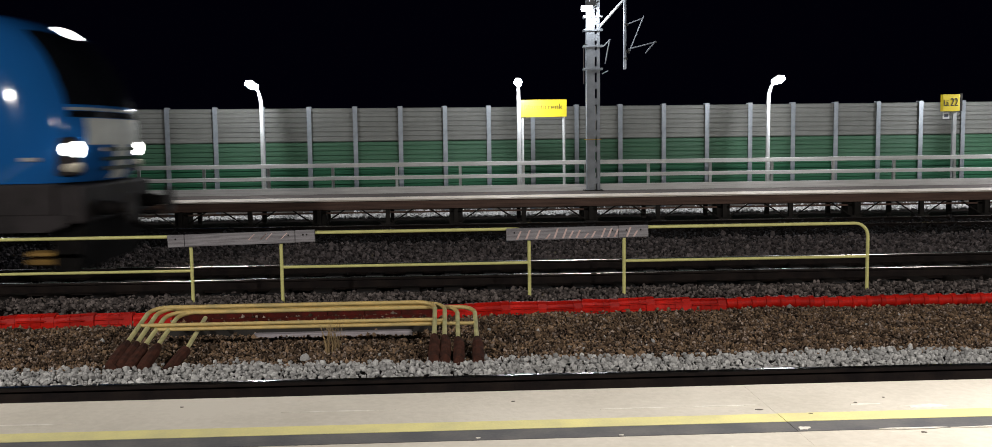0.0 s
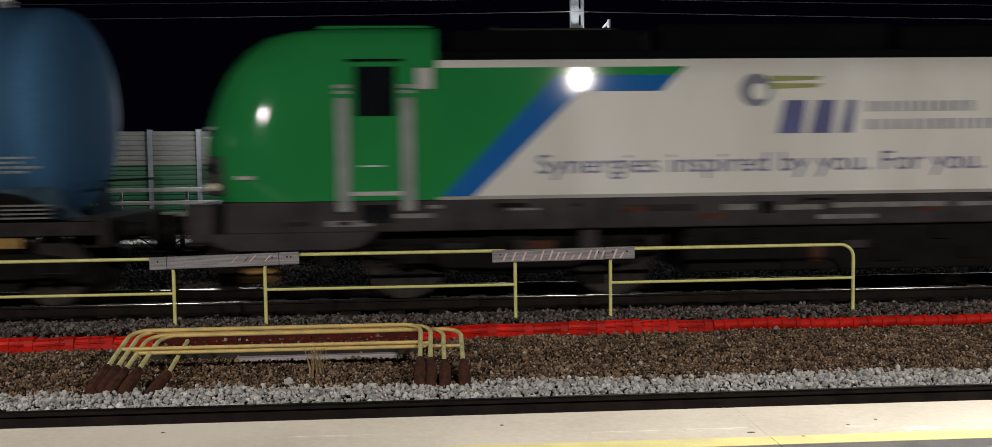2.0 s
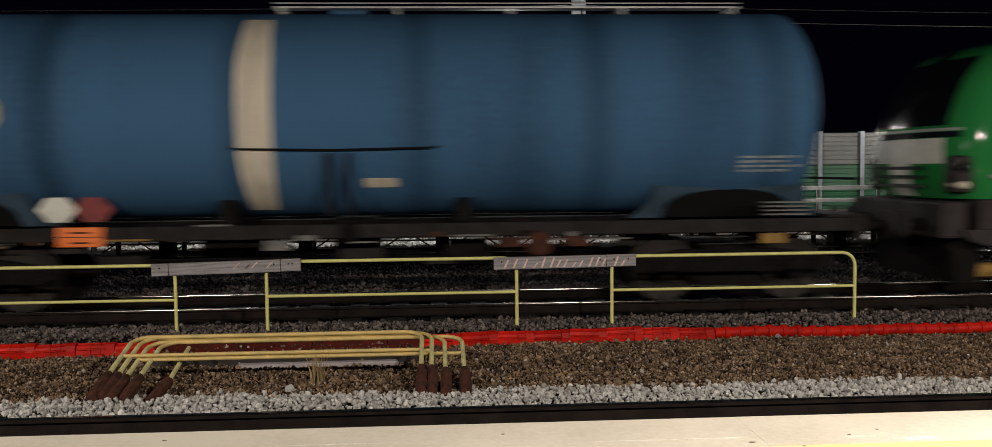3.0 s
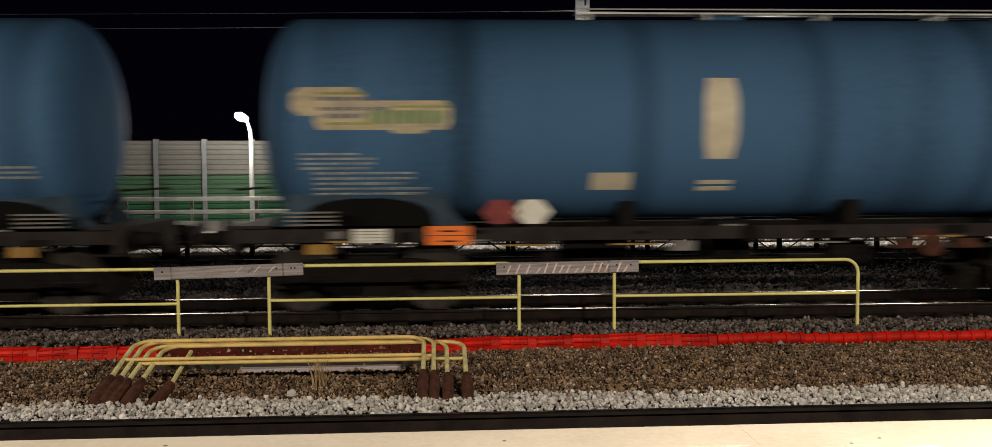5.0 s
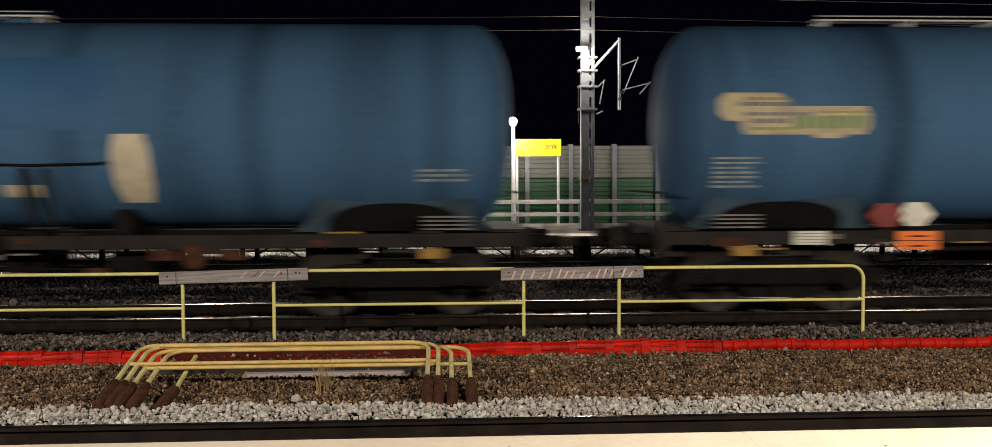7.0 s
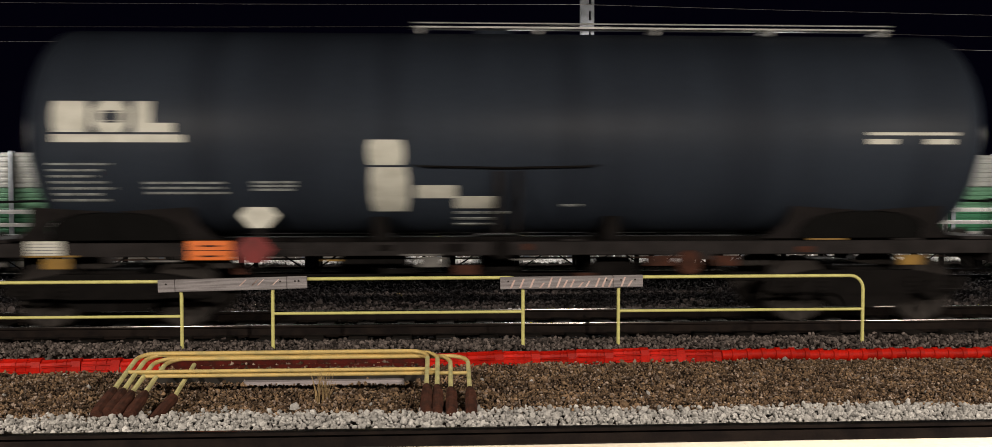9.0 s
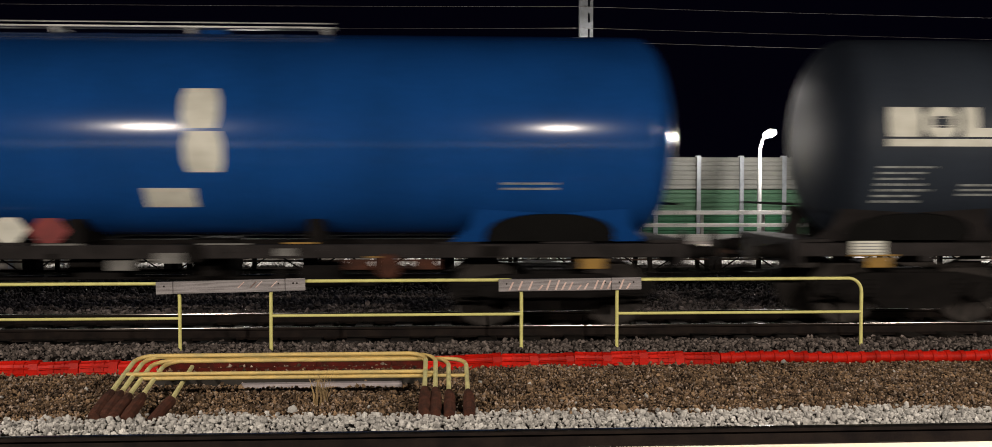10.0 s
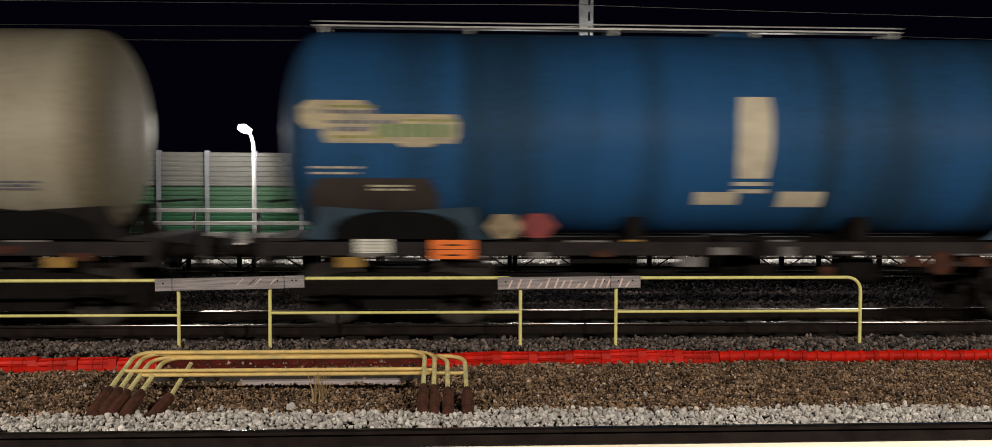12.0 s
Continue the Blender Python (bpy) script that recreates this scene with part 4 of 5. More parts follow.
def locomotive():
    lo = thing("locomotive", "electric locomotive in blue, white and green livery, passing", "locomotive")
    S = -1.503
    prof = [(-1.44, 1.38), (-1.5, 1.44), (-1.5, 2.95), (-1.47, 3.12), (-1.40, 3.23), (1.40, 3.23), (1.47, 3.12), (1.5, 2.95), (1.5, 1.44), (1.44, 1.38)]
    part("body", prism_x(bmesh.new(), prof, -5.93, 5.93), LOCO_WHITE, lo, "off-white body side", smooth=30)
    front = part("front_cab", cab_shell(CAB_Z, CAB_PLAN, 1), LOCO_BLUE, lo, "glossy blue driver's cab", smooth=40)
    rear = part("rear_cab", cab_shell(CAB_Z, CAB_PLAN, -1), LOCO_GREEN, lo, "glossy green driver's cab", smooth=40)
    # livery fields on both sides
    for f in (-1, 1):
        a, b = (S - 0.001, S + 0.003) if f < 0 else (-S - 0.003, -S + 0.001)
        part("green_field", prism(bmesh.new(), [(-5.93, 1.44), (-5.87, 1.44), (-4.36, 3.01), (-2.75, 3.01), (-2.62, 3.12), (-5.93, 3.12)], a, b), LOCO_GREEN, lo)
        part("blue_band", prism(bmesh.new(), [(-5.87, 1.44), (-5.46, 1.44), (-4.04, 2.80), (-2.96, 2.80), (-2.75, 3.01), (-4.36, 3.01)], a - 0.001, b + 0.001), LOCO_BLUE, lo)
        part("blue_field", prism(bmesh.new(), [(2.57, 1.44), (5.93, 1.44), (5.93, 3.12), (5.87, 3.12), (4.5, 1.71), (2.82, 1.71)], a, b), LOCO_BLUE, lo)
        part("green_band", prism(bmesh.new(), [(2.82, 1.71), (4.5, 1.71), (5.87, 3.12), (5.43, 3.12), (4.2, 1.92), (3.0, 1.92)], a - 0.001, b + 0.001), LOCO_GREEN, lo)
    # lettering and emblem, only shapes for the emblem
    y = S - 0.003
    fit_line("Synergies inspired by you. For you.", -4.61, 1.48, 1.72, y, INK_BLUE, lo, 0.34)
    for x0, x1 in ((-1.38, -0.98), (-0.94, -0.58), (-0.52, -0.30)):
        part("emblem_block", prism(bmesh.new(), [(x0, 2.22), (x1 - 0.06, 2.22), (x1, 2.66), (x0 + 0.10, 2.66)], y - 0.002, y + 0.002), INK_BLUE, lo)
    part("emblem_ring", revolve_y(bmesh.new(), [(y - 0.002, 0.22), (y + 0.002, 0.22)], 24, -1.68, 2.80), INK_GREY, lo)
    part("emblem_eye", revolve_y(bmesh.new(), [(y - 0.005, 0.11), (y + 0.002, 0.11)], 20, -1.63, 2.78), PLATE_WHITE, lo)
    for z in (2.86, 2.96):
        part("emblem_wing", prism(bmesh.new(), [(-1.50, z - 0.05), (-0.85, z - 0.03), (-0.78, z + 0.02), (-1.5, z + 0.03)], y - 0.002, y + 0.002), INK_OLIVE, lo)
    for z0, x1 in ((2.50, 1.30), (2.26, 1.89)):
        x = -0.16
        rng = random.Random(int(z0 * 100))
        while x < x1:
            w = rng.uniform(0.07, 0.13)
            part("emblem_bar", boxes((x, x + w, y - 0.002, y + 0.002, z0, z0 + 0.14)), INK_PALE, lo)
            x += w + 0.045
    part("address_bar", boxes((2.97, 4.80, y - 0.002, y + 0.002, 2.88, 2.94)), INK_PALE, lo)
    # frame, skirt
    part("frame", boxes((-8.72, 8.72, -1.47, 1.47, 0.98, 1.395), bevel=0.02), LOCO_GREY, lo, "dark grey underframe skirt")
    part("underfloor_box", boxes((-2.6, 2.6, -1.35, 1.35, 0.35, 0.975), bevel=0.03), BOGIE, lo, "black equipment box")
    for s in (-1, 1):
        part("bumper_beam", boxes((s * 8.97 - 0.27, s * 8.97 + 0.1, -1.40, 1.40, 0.86, 1.37), bevel=0.04), LOCO_GREY, lo)
        part("side_skirt", prism(bmesh.new(), [(s * 6.75, 0.985), (s * 6.95, 0.80), (s * 7.15, 0.76), (s * 8.6, 0.76), (s * 8.85, 0.84), (s * 8.95, 0.985)], -1.46, -1.40), LOCO_GREY, lo, "dark grey skirt below the cab")
        part("skirt_slot", boxes((s * 8.0 - 0.22, s * 8.0 + 0.22, -1.468, -1.459, 1.135, 1.165)), VOID, lo)
        part("snow_plough", prism(bmesh.new(), [(s * 8.55, 0.85), (s * 9.0, 0.85), (s * 8.9, 0.22), (s * 8.6, 0.22)], -1.2, 1.2), BOGIE, lo)
        buffer_pair(lo, s * 9.02, s, BOGIE)
        part("rail_guard", boxes((s * 8.52 - 0.38, s * 8.52 + 0.38, -1.12, -0.86, 0.27, 0.48), bevel=0.09), DULL_YELLOW, lo, "yellow rail guard")
    rng = random.Random(4)
    for x0, x1, z0, z1, m in ((-3.5, -2.5, 1.20, 1.29, SOLEBAR), (-2.1, -1.7, 1.20, 1.28, FRAME_PLATE), (-1.35, -0.75, 1.19, 1.26, FRAME_PLATE), (-0.6, 1.0, 1.21, 1.28, FRAME_PLATE), (1.15, 1.7, 1.21, 1.27, FRAME_PLATE), (2.0, 2.4, 1.21, 1.29, PLATE_CREAM), (2.55, 3.0, 1.16, 1.27, FRAME_PLATE), (3.1, 4.7, 1.265, 1.295, DULL_YELLOW), (-0.8, 0.0, 1.06, 1.12, FRAME_PLATE), (5.3, 5.75, 1.18, 1.34, FRAME_PLATE), (-6.5, -6.0, 1.16, 1.22, FRAME_PLATE), (-7.4, -6.8, 1.06, 1.14, FRAME_PLATE), (-5.0, -4.6, 1.24, 1.27, FRAME_PLATE), (7.0, 7.4, 1.18, 1.22, FRAME_PLATE)):
        part("data_plate", boxes((x0, x1, -1.475, -1.468, z0, z1)), m, lo, "small plate on the underframe")
    for i in range(26):
        x = -7.6 + 15.2 * (i + rng.uniform(0.1, 0.9)) / 26
        w, hh, z = rng.uniform(0.06, 0.28), rng.uniform(0.04, 0.13), rng.uniform(0.55, 0.9)
        part("underfloor_fitting", boxes((x - w, x + w, -1.40, -1.30, z - hh, z + hh), bevel=0.012), rng.choice((BOGIE, RUST, SOLEBAR, BOGIE, LOCO_GREY)), lo)
    for i in range(18):
        x = -8.2 + 16.4 * (i + rng.uniform(0.1, 0.9)) / 18
        w, hh, z = rng.uniform(0.05, 0.22), rng.uniform(0.012, 0.05), rng.uniform(1.04, 1.34)
        part("frame_fitting", boxes((x - w, x + w, -1.478, -1.468, z - hh, z + hh)), rng.choice((BOGIE, SOLEBAR, FRAME_PLATE, RUST, GLASS_BLACK)), lo)
    for x in (-1.5, 1.85):
        part("filler_cap", boxes((x - 0.1, x + 0.1, -1.476, -1.468, 1.15, 1.31), bevel=0.01), GLASS_BLACK, lo)
    # doors with grip panels
    for s, cab in ((1, front), (-1, rear)):
        cx = s * 6.74
        dr = part("cab_door", boxes((cx - 0.33, cx + 0.33, -1.512, -1.49, 1.42, 3.2), bevel=0.006), LOCO_BLUE if s > 0 else LOCO_GREEN, lo, "driver's door with dark window")
        part("door_window", boxes((cx - 0.25, cx + 0.27, -1.522, -1.513, 2.5, 3.14), bevel=0.004), GLASS_BLACK, dr, "dark glass")
        part("door_gap", boxes((cx - 0.36, cx + 0.36, -1.508, -1.495, 3.21, 3.24)), GLASS_BLACK, dr)
        part("door_handle", bars([(cx - 0.2, -1.53, 1.85), (cx + 0.1, -1.53, 1.85)], r=0.012, seg=6), GALV_PALE, dr)
        part("door_step", boxes((cx - 0.33, cx + 0.33, -1.54, -1.49, 1.46, 1.52), bevel=0.008), HANDRAIL, dr)
        for x in (cx - 0.42, cx + 0.42):
            part("grip_panel", boxes((x - 0.085, x + 0.085, -1.545, -1.505, 1.25, 2.74), bevel=0.02), GRIP, lo, "pale vertical grip panel")
            part("grip_cap", boxes((x - 0.10, x + 0.10, -1.535, -1.505, 2.79, 2.83), (x - 0.10, x + 0.10, -1.535, -1.505, 2.86, 2.91)), GRIP, lo)
        part("step_recess", boxes((cx - 0.2, cx + 0.2, -1.478, -1.469, 1.10, 1.34)), GLASS_BLACK, lo)
        part("mirror_cover", boxes((s * 6.1 - 0.1, s * 6.1 + 0.12, -1.535, -1.505, 2.84, 3.12), bevel=0.01), HANDRAIL, lo)
        part("roof_fairing", boxes((s * 6.75 - 0.75, s * 6.75 + 0.75, -1.14, 1.14, 3.50, 3.73), bevel=0.05), LOCO_BLUE if s > 0 else LOCO_GREEN, lo)
        rows = [(2.44, 0.055, 1.0)] + [r for r in CAB_Z if 2.5 < r[0] < 3.5]
        part("windscreen", cab_shell(rows, CAB_PLAN[:5 if s > 0 else 4], s, 0.012, cap=False), GLASS_BLACK, cab, "dark windscreen", smooth=40)
        part("chrome_strip", cab_shell([(2.36, 0.035, 1.0), (2.40, 0.045, 1.0)], CAB_PLAN[:5], s, 0.016, cap=False), HANDRAIL, cab, "thin pale strip under the windscreen")
        part("shadow_band", cab_shell([(2.27, 0.02, 1.0), (2.35, 0.03, 1.0)], CAB_PLAN[:5], s, 0.012, cap=False), GLASS_BLACK, cab, "dark band above the front panel")
        part("front_panel", cab_shell([(1.90, 0.015, 1.0), (2.1, 0.0, 1.0), (2.26, 0.02, 1.0)], CAB_PLAN[:4], s, 0.014, cap=False), PLATE_WHITE, cab, "white front panel", smooth=40)
        part("panel_stem", cab_shell([(1.42, 0.145, 1.0), (1.5, 0.08, 1.0), (1.8, 0.02, 1.0), (1.90, 0.015, 1.0)], [(0.0, 0.0), (0.008, 0.28)], s, 0.014, cap=False), PLATE_WHITE, cab, "white stem of the front panel", smooth=40)
        for yy in (-1, 1):
            part("light_housing", boxes((s * 8.83 - 0.17, s * 8.83 + 0.13, yy * 1.15 - 0.18, yy * 1.15 + 0.19, 1.48, 2.01), bevel=0.07), LOCO_GREY, cab, "dark rounded lamp housing", smooth=40)
            for z, hz, mat, label in ((1.84, 0.135, HEADLIGHT if s > 0 else GLASS_BLACK, "oval headlight"), (1.60, 0.095, PLATE_CREAM, "unlit lower lamp")):
                bm = bmesh.new()
                bmesh.ops.create_uvsphere(bm, u_segments=20, v_segments=12, radius=1.0, matrix=Matrix.Translation((s * 8.88, yy * 1.20, z)) @ Matrix.Diagonal((0.13, 0.16, hz, 1)))
                part("headlight", bm, mat, cab, label, smooth=60)
        part("side_handle", boxes((s * 8.44 - 0.11, s * 8.44 + 0.11, -1.50, -1.38, 1.69, 1.74), bevel=0.008), HANDRAIL, cab)
        part("top_light", cab_shell([(3.41, 0.60, 1.0), (3.48, 0.70, 1.0), (3.56, 0.815, 1.0)], [(0.0, 0.0), (0.004, 0.14), (0.010, 0.24)], s, 0.014, cap=False), HEADLIGHT if s > 0 else GLASS_BLACK, cab, smooth=40)
        for z in (1.55, 1.68, 1.81):
            part("grille_bar", boxes((s * 9.13 - 0.02, s * 9.13 + 0.012, -0.7, 0.7, z, z + 0.05)), GLASS_BLACK, cab)
    # roof
    part("roof", boxes((-5.92, 5.92, -1.34, 1.34, 3.232, 3.36), bevel=0.04), LOCO_ROOF, lo, "black roof")
    for x0, x1, yy, z1 in ((-5.75, -3.1, 1.10, 3.66), (-2.9, 0.3, 1.17, 3.73), (0.5, 2.7, 1.12, 3.70), (2.9, 5.75, 1.10, 3.66)):
        part("roof_unit", boxes((x0, x1, -yy, yy, 3.362, z1), bevel=0.05), LOCO_ROOF, lo)
    for x in (-4.3, 4.3):
        part("pantograph", bars([(x - 0.9, -0.5, 3.74), (x + 0.9, -0.5, 3.74)], [(x - 0.9, 0.5, 3.68), (x + 0.9, 0.5, 3.68)], [(x - 0.8, -0.7, 3.74), (x - 0.8, 0.7, 3.74)], [(x + 0.7, 0, 3.68), (x - 0.8, 0, 3.78)], [(x, -0.5, 3.56), (x, -0.5, 3.70)], [(x, 0.5, 3.56), (x, 0.5, 3.70)], r=0.03, seg=6), STEEL_DARK, lo, "folded pantograph")
        for dx in (-0.7, 0.7):
            part("insulator", revolve_y(bmesh.new(), [(-0.56, 0.04), (-0.54, 0.08), (-0.5, 0.04), (-0.46, 0.08), (-0.42, 0.04)], 10, x + dx, 3.6), RUST, lo)
    for x in (-4.95, 4.95):
        bogie(lo, x, 2.9, LOCO_BOGIE, LOCO_WHEEL, 0.60)
    return lo


# ---- train: tank wagons ----
ZC, RT = 2.68, 1.45


def patch(bm, x0, x1, z0, z1, lift=0.006, side=-1, cut=0.0):
    """A thin plate that follows the tank's curve; cut trims its corners."""
    n = max(8, math.ceil((z1 - z0) / 0.06))
    rows = []
    for rad in (RT + lift, RT - 0.01):
        line = []
        for i in range(n + 1):
            z = z0 + (z1 - z0) * i / n
            a = math.asin(max(-1, min(1, (z - ZC) / RT)))
            c = cut * max(0.0, 1 - min(i, n - i) / (n * 0.25)) if cut else 0.0
            y = side * rad * math.cos(a)
            zz = ZC + rad * math.sin(a)
            line.append((bm.verts.new((x0 + c, y, zz)), bm.verts.new((x1 - c, y, zz))))
        rows.append(line)
    o, i_ = rows
    for k in range(n):
        bm.faces.new((o[k][0], o[k][1], o[k + 1][1], o[k + 1][0]))
        bm.faces.new((i_[k][0], i_[k + 1][0], i_[k + 1][1], i_[k][1]))
        bm.faces.new((o[k][0], o[k + 1][0], i_[k + 1][0], i_[k][0]))
        bm.faces.new((o[k][1], i_[k][1], i_[k + 1][1], o[k + 1][1]))
    bm.faces.new((o[0][0], i_[0][0], i_[0][1], o[0][1]))
    bm.faces.new((o[n][0], o[n][1], i_[n][1], i_[n][0]))
    return bm


def diamond(bm, x, z, r, y):
    return prism(bm, [(x - r, z), (x - r * 0.45, z - r * 0.62), (x + r * 0.45, z - r * 0.62), (x + r, z), (x + r * 0.45, z + r * 0.62), (x - r * 0.45, z + r * 0.62)], y - 0.006, y)


def lean(bm, f, inset=0.0):
    """Leans a plate under the tank inwards towards its foot."""
    for v in bm.verts:
        v.co.y += f * (1.06 + inset - 0.62 * (1.66 - v.co.z))
    return bm


def tank_wagon(label, L, paint, rings, plates, emblem=None, text=(), streaks=(), walkway=None, hand=None, saddle_paint=None, orange=None, placards=(), placard_plate=None, shift=0.0, ends=None):
    wg = thing("tank_wagon", label, "tank wagon", "tank wagons of the train")
    h = L / 2
    plates = [(a + shift, b + shift, *r) for a, b, *r in plates]
    text = [(a + shift, b + shift, *r) for a, b, *r in text]
    streaks = [(a + shift, b + shift, *r) for a, b, *r in streaks]
    placards = [(a + shift, *r) for a, *r in placards]
    emblem = emblem and (emblem[0] + shift, *emblem[1:])
    walkway = walkway and (walkway[0] + shift, walkway[1] + shift)
    hand = hand and (hand[0] + shift, hand[1] + shift, hand[2])
    orange = orange and (orange[0] + shift, orange[1])
    placard_plate = placard_plate and (placard_plate[0] + shift, placard_plate[1])
    rear, front = ends or (-h - 0.04, h + 0.04)
    head = [(0.52 * (1 - math.sin(a)), max(0.02, RT * math.cos(a) ** 0.75)) for a in [math.pi / 2 * (1 - k / 14) for k in range(15)]]
    body = [(rear + a, r) for a, r in head]
    for x in rings:
        body += [(x - 0.03, RT), (x - 0.025, RT + 0.007), (x + 0.025, RT + 0.007), (x + 0.03, RT)]
    body += [(front - a, r) for a, r in reversed(head)]
    tank = part("tank", revolve_x(bmesh.new(), body, 72, 0, ZC), paint, wg, smooth=35)
    sp = saddle_paint or (SHADED_BLUE if paint is not TANK_GREY else SOLEBAR)
    # solebar, headstocks
    for s in (-1, 1):
        part("solebar", boxes((-h - 0.1, h + 0.1, s * 1.22 - 0.05, s * 1.22 + 0.05, 0.985, 1.17), bevel=0.012), SOLEBAR, wg, "dark grey solebar")
    part("centre_sill", boxes((-h, h, -0.22, 0.22, 0.985, 1.18)), BOGIE, wg)
    for s in (-1, 1):
        part("headstock", boxes((s * (h + 0.13) - 0.06, s * (h + 0.13) + 0.06, -1.3, 1.3, 0.86, 1.22), bevel=0.012), SOLEBAR, wg)
        buffer_pair(wg, s * (h + 0.18), s, BOGIE)
        part("end_platform", boxes((s * (h - 0.1) - 0.22, s * (h - 0.1) + 0.22, -1.25, 1.25, 1.18, 1.22)), SOLEBAR, wg)
        part("end_handrail", bars([(s * (h + 0.12), -1.2, 1.2), (s * (h + 0.12), -1.2, 1.7), (s * (h + 0.12), 1.2, 1.7), (s * (h + 0.12), 1.2, 1.2)], r=0.018, seg=6), BOGIE, wg)
        # cradle over the bogie; a black plate stands in for its shaded hollow
        for f in (-1, 1):
            c0, c1 = s * (h - 0.3), s * (h - 2.95)
            a, b = min(c0, c1), max(c0, c1)
            m = (a + b) / 2
            for e, edge in ((-1, a), (1, b)):
                out = [(edge + e * 0.06, 1.175), (edge - e * 0.05, 1.26), (edge - e * 0.20, 1.40), (edge - e * 0.26, 1.64)]
                for k in range(7):
                    t = k / 6 * math.pi / 2
                    out.append((m + e * 0.92 * math.sin(t), 1.175 + 0.40 * math.cos(t) ** 0.6))
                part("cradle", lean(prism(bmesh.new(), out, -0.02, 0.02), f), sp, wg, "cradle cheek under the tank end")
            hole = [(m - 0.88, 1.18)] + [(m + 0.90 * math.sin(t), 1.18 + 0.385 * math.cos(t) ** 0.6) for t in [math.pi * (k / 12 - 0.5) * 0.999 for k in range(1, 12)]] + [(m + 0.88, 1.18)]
            part("cradle_web", lean(prism(bmesh.new(), hole, -0.015, 0.015), f, -0.012), VOID, wg, "black plate standing in for the shaded cradle opening")
    # saddles and fittings below the tank
    for x in (-1.6, 1.6):
        part("saddle", boxes((x - 0.1, x + 0.1, -1.0, 1.0, 1.18, 1.5)), BOGIE, wg)
    part("outlet_valve", revolve_y(bmesh.new(), [(-1.32, 0.12), (-1.28, 0.14), (-0.9, 0.10), (0.9, 0.10), (1.28, 0.14), (1.32, 0.12)], 14, 0.05, 1.06), BOGIE, wg)
    part("valve_box", boxes((-0.25, 0.35, -0.5, 0.5, 0.62, 1.2), bevel=0.02), BOGIE, wg)
    part("brake_cylinder", revolve_x(bmesh.new(), [(1.3, 0.05), (1.35, 0.18), (1.95, 0.18), (2.0, 0.06)], 16, -0.7, 0.72), BOGIE, wg, smooth=40)
    part("air_tank", revolve_x(bmesh.new(), [(-2.35, 0.05), (-2.3, 0.17), (-1.3, 0.17), (-1.25, 0.05)], 16, 0.6, 0.74), BOGIE, wg, smooth=40)
    part("brake_rod", bars([(-3.4, -0.5, 0.66), (3.4, -0.5, 0.66)], [(-3.4, 0.3, 0.7), (3.4, 0.3, 0.7)], r=0.02, seg=6), BOGIE, wg)
    part("brake_handwheel", revolve_y(bmesh.new(), [(-1.31, 0.16), (-1.29, 0.17), (-1.275, 0.16)], 18, 2.6, 0.88), PLATE_YELLOW if len(rings) % 2 else RUST, wg)
    for x, m in ((-h + 1.0, DULL_YELLOW), (h - 1.1, DULL_YELLOW), (2.2, RUST), (-0.9, FRAME_PLATE), (3.1, RUST)):
        part("side_fitting", boxes((x - 0.17, x + 0.17, -1.30, -1.27, 0.83, 0.97), bevel=0.01), m, wg)
    rng = random.Random(int(L * 100) + len(plates))
    for i in range(14):
        x = -h + 0.6 + (L - 1.2) * (i + rng.uniform(0.1, 0.9)) / 14
        w, hh, z = rng.uniform(0.05, 0.24), rng.uniform(0.02, 0.07), rng.uniform(0.97, 1.12)
        part("solebar_fitting", boxes((x - w, x + w, -1.283, -1.268, z - hh, z + hh)), rng.choice((SOLEBAR, RUST, FRAME_PLATE, BOGIE, SOLEBAR, SOLEBAR)), wg)
    for i in range(9):
        x = -h + 0.8 + (L - 1.6) * (i + rng.uniform(0.1, 0.9)) / 9
        w, z = rng.uniform(0.10, 0.34), rng.choice((0.93, 1.19, 1.18, 1.0))
        part("pipe_clip", boxes((x - w, x + w, -1.290, -1.272, z - 0.012, z + 0.012)), rng.choice((FRAME_PLATE, DULL_YELLOW, FRAME_PLATE, SOLEBAR)), wg)
    for i in range(5):
        x = -h + 2.9 + (L - 5.8) * (i + rng.uniform(0.1, 0.9)) / 5
        w, hh, z, yy = rng.uniform(0.06, 0.30), rng.uniform(0.03, 0.09), rng.uniform(0.62, 0.80), rng.uniform(-1.15, -0.6)
        part("brake_fitting", boxes((x - w, x + w, yy - 0.06, yy + 0.06, z - hh, z + hh), bevel=0.01), rng.choice((BOGIE, BOGIE, RUST, SOLEBAR, BOGIE)), wg)
    for i in range(5):
        x = -h + 3.2 + (L - 6.4) * i / 4
        part("hanger", bars([(x, -0.5, 0.96), (x + 0.2, -0.5, 0.62), (x + 0.4, -0.5, 0.96)], r=0.016, seg=6), BOGIE, wg)
    for s in (-1, 1):
        part("brake_hose", bars([(s * (h + 0.2), -0.35, 0.95), (s * (h + 0.34), -0.36, 0.70), (s * (h + 0.5), -0.34, 0.60), (s * (h + 0.62), -0.3, 0.72)], r=0.022, seg=7), VOID, wg)
    part("step", bars([(h - 0.7, -1.3, 0.95), (h - 0.7, -1.3, 0.5), (h - 0.35, -1.3, 0.5), (h - 0.35, -1.3, 0.95)], r=0.015, seg=6), SOLEBAR, wg)
    if paint is TANK_STEEL_BLUE:
        for s in (-1, 1):
            for i in range(4):
                part("end_step_slat", boxes((s * (h - 0.9) - 0.33, s * (h - 0.9) + 0.33, -1.27, -1.14, 1.215 + i * 0.055, 1.237 + i * 0.055)), FRAME_PLATE, wg, "pale step slat at the wagon end")
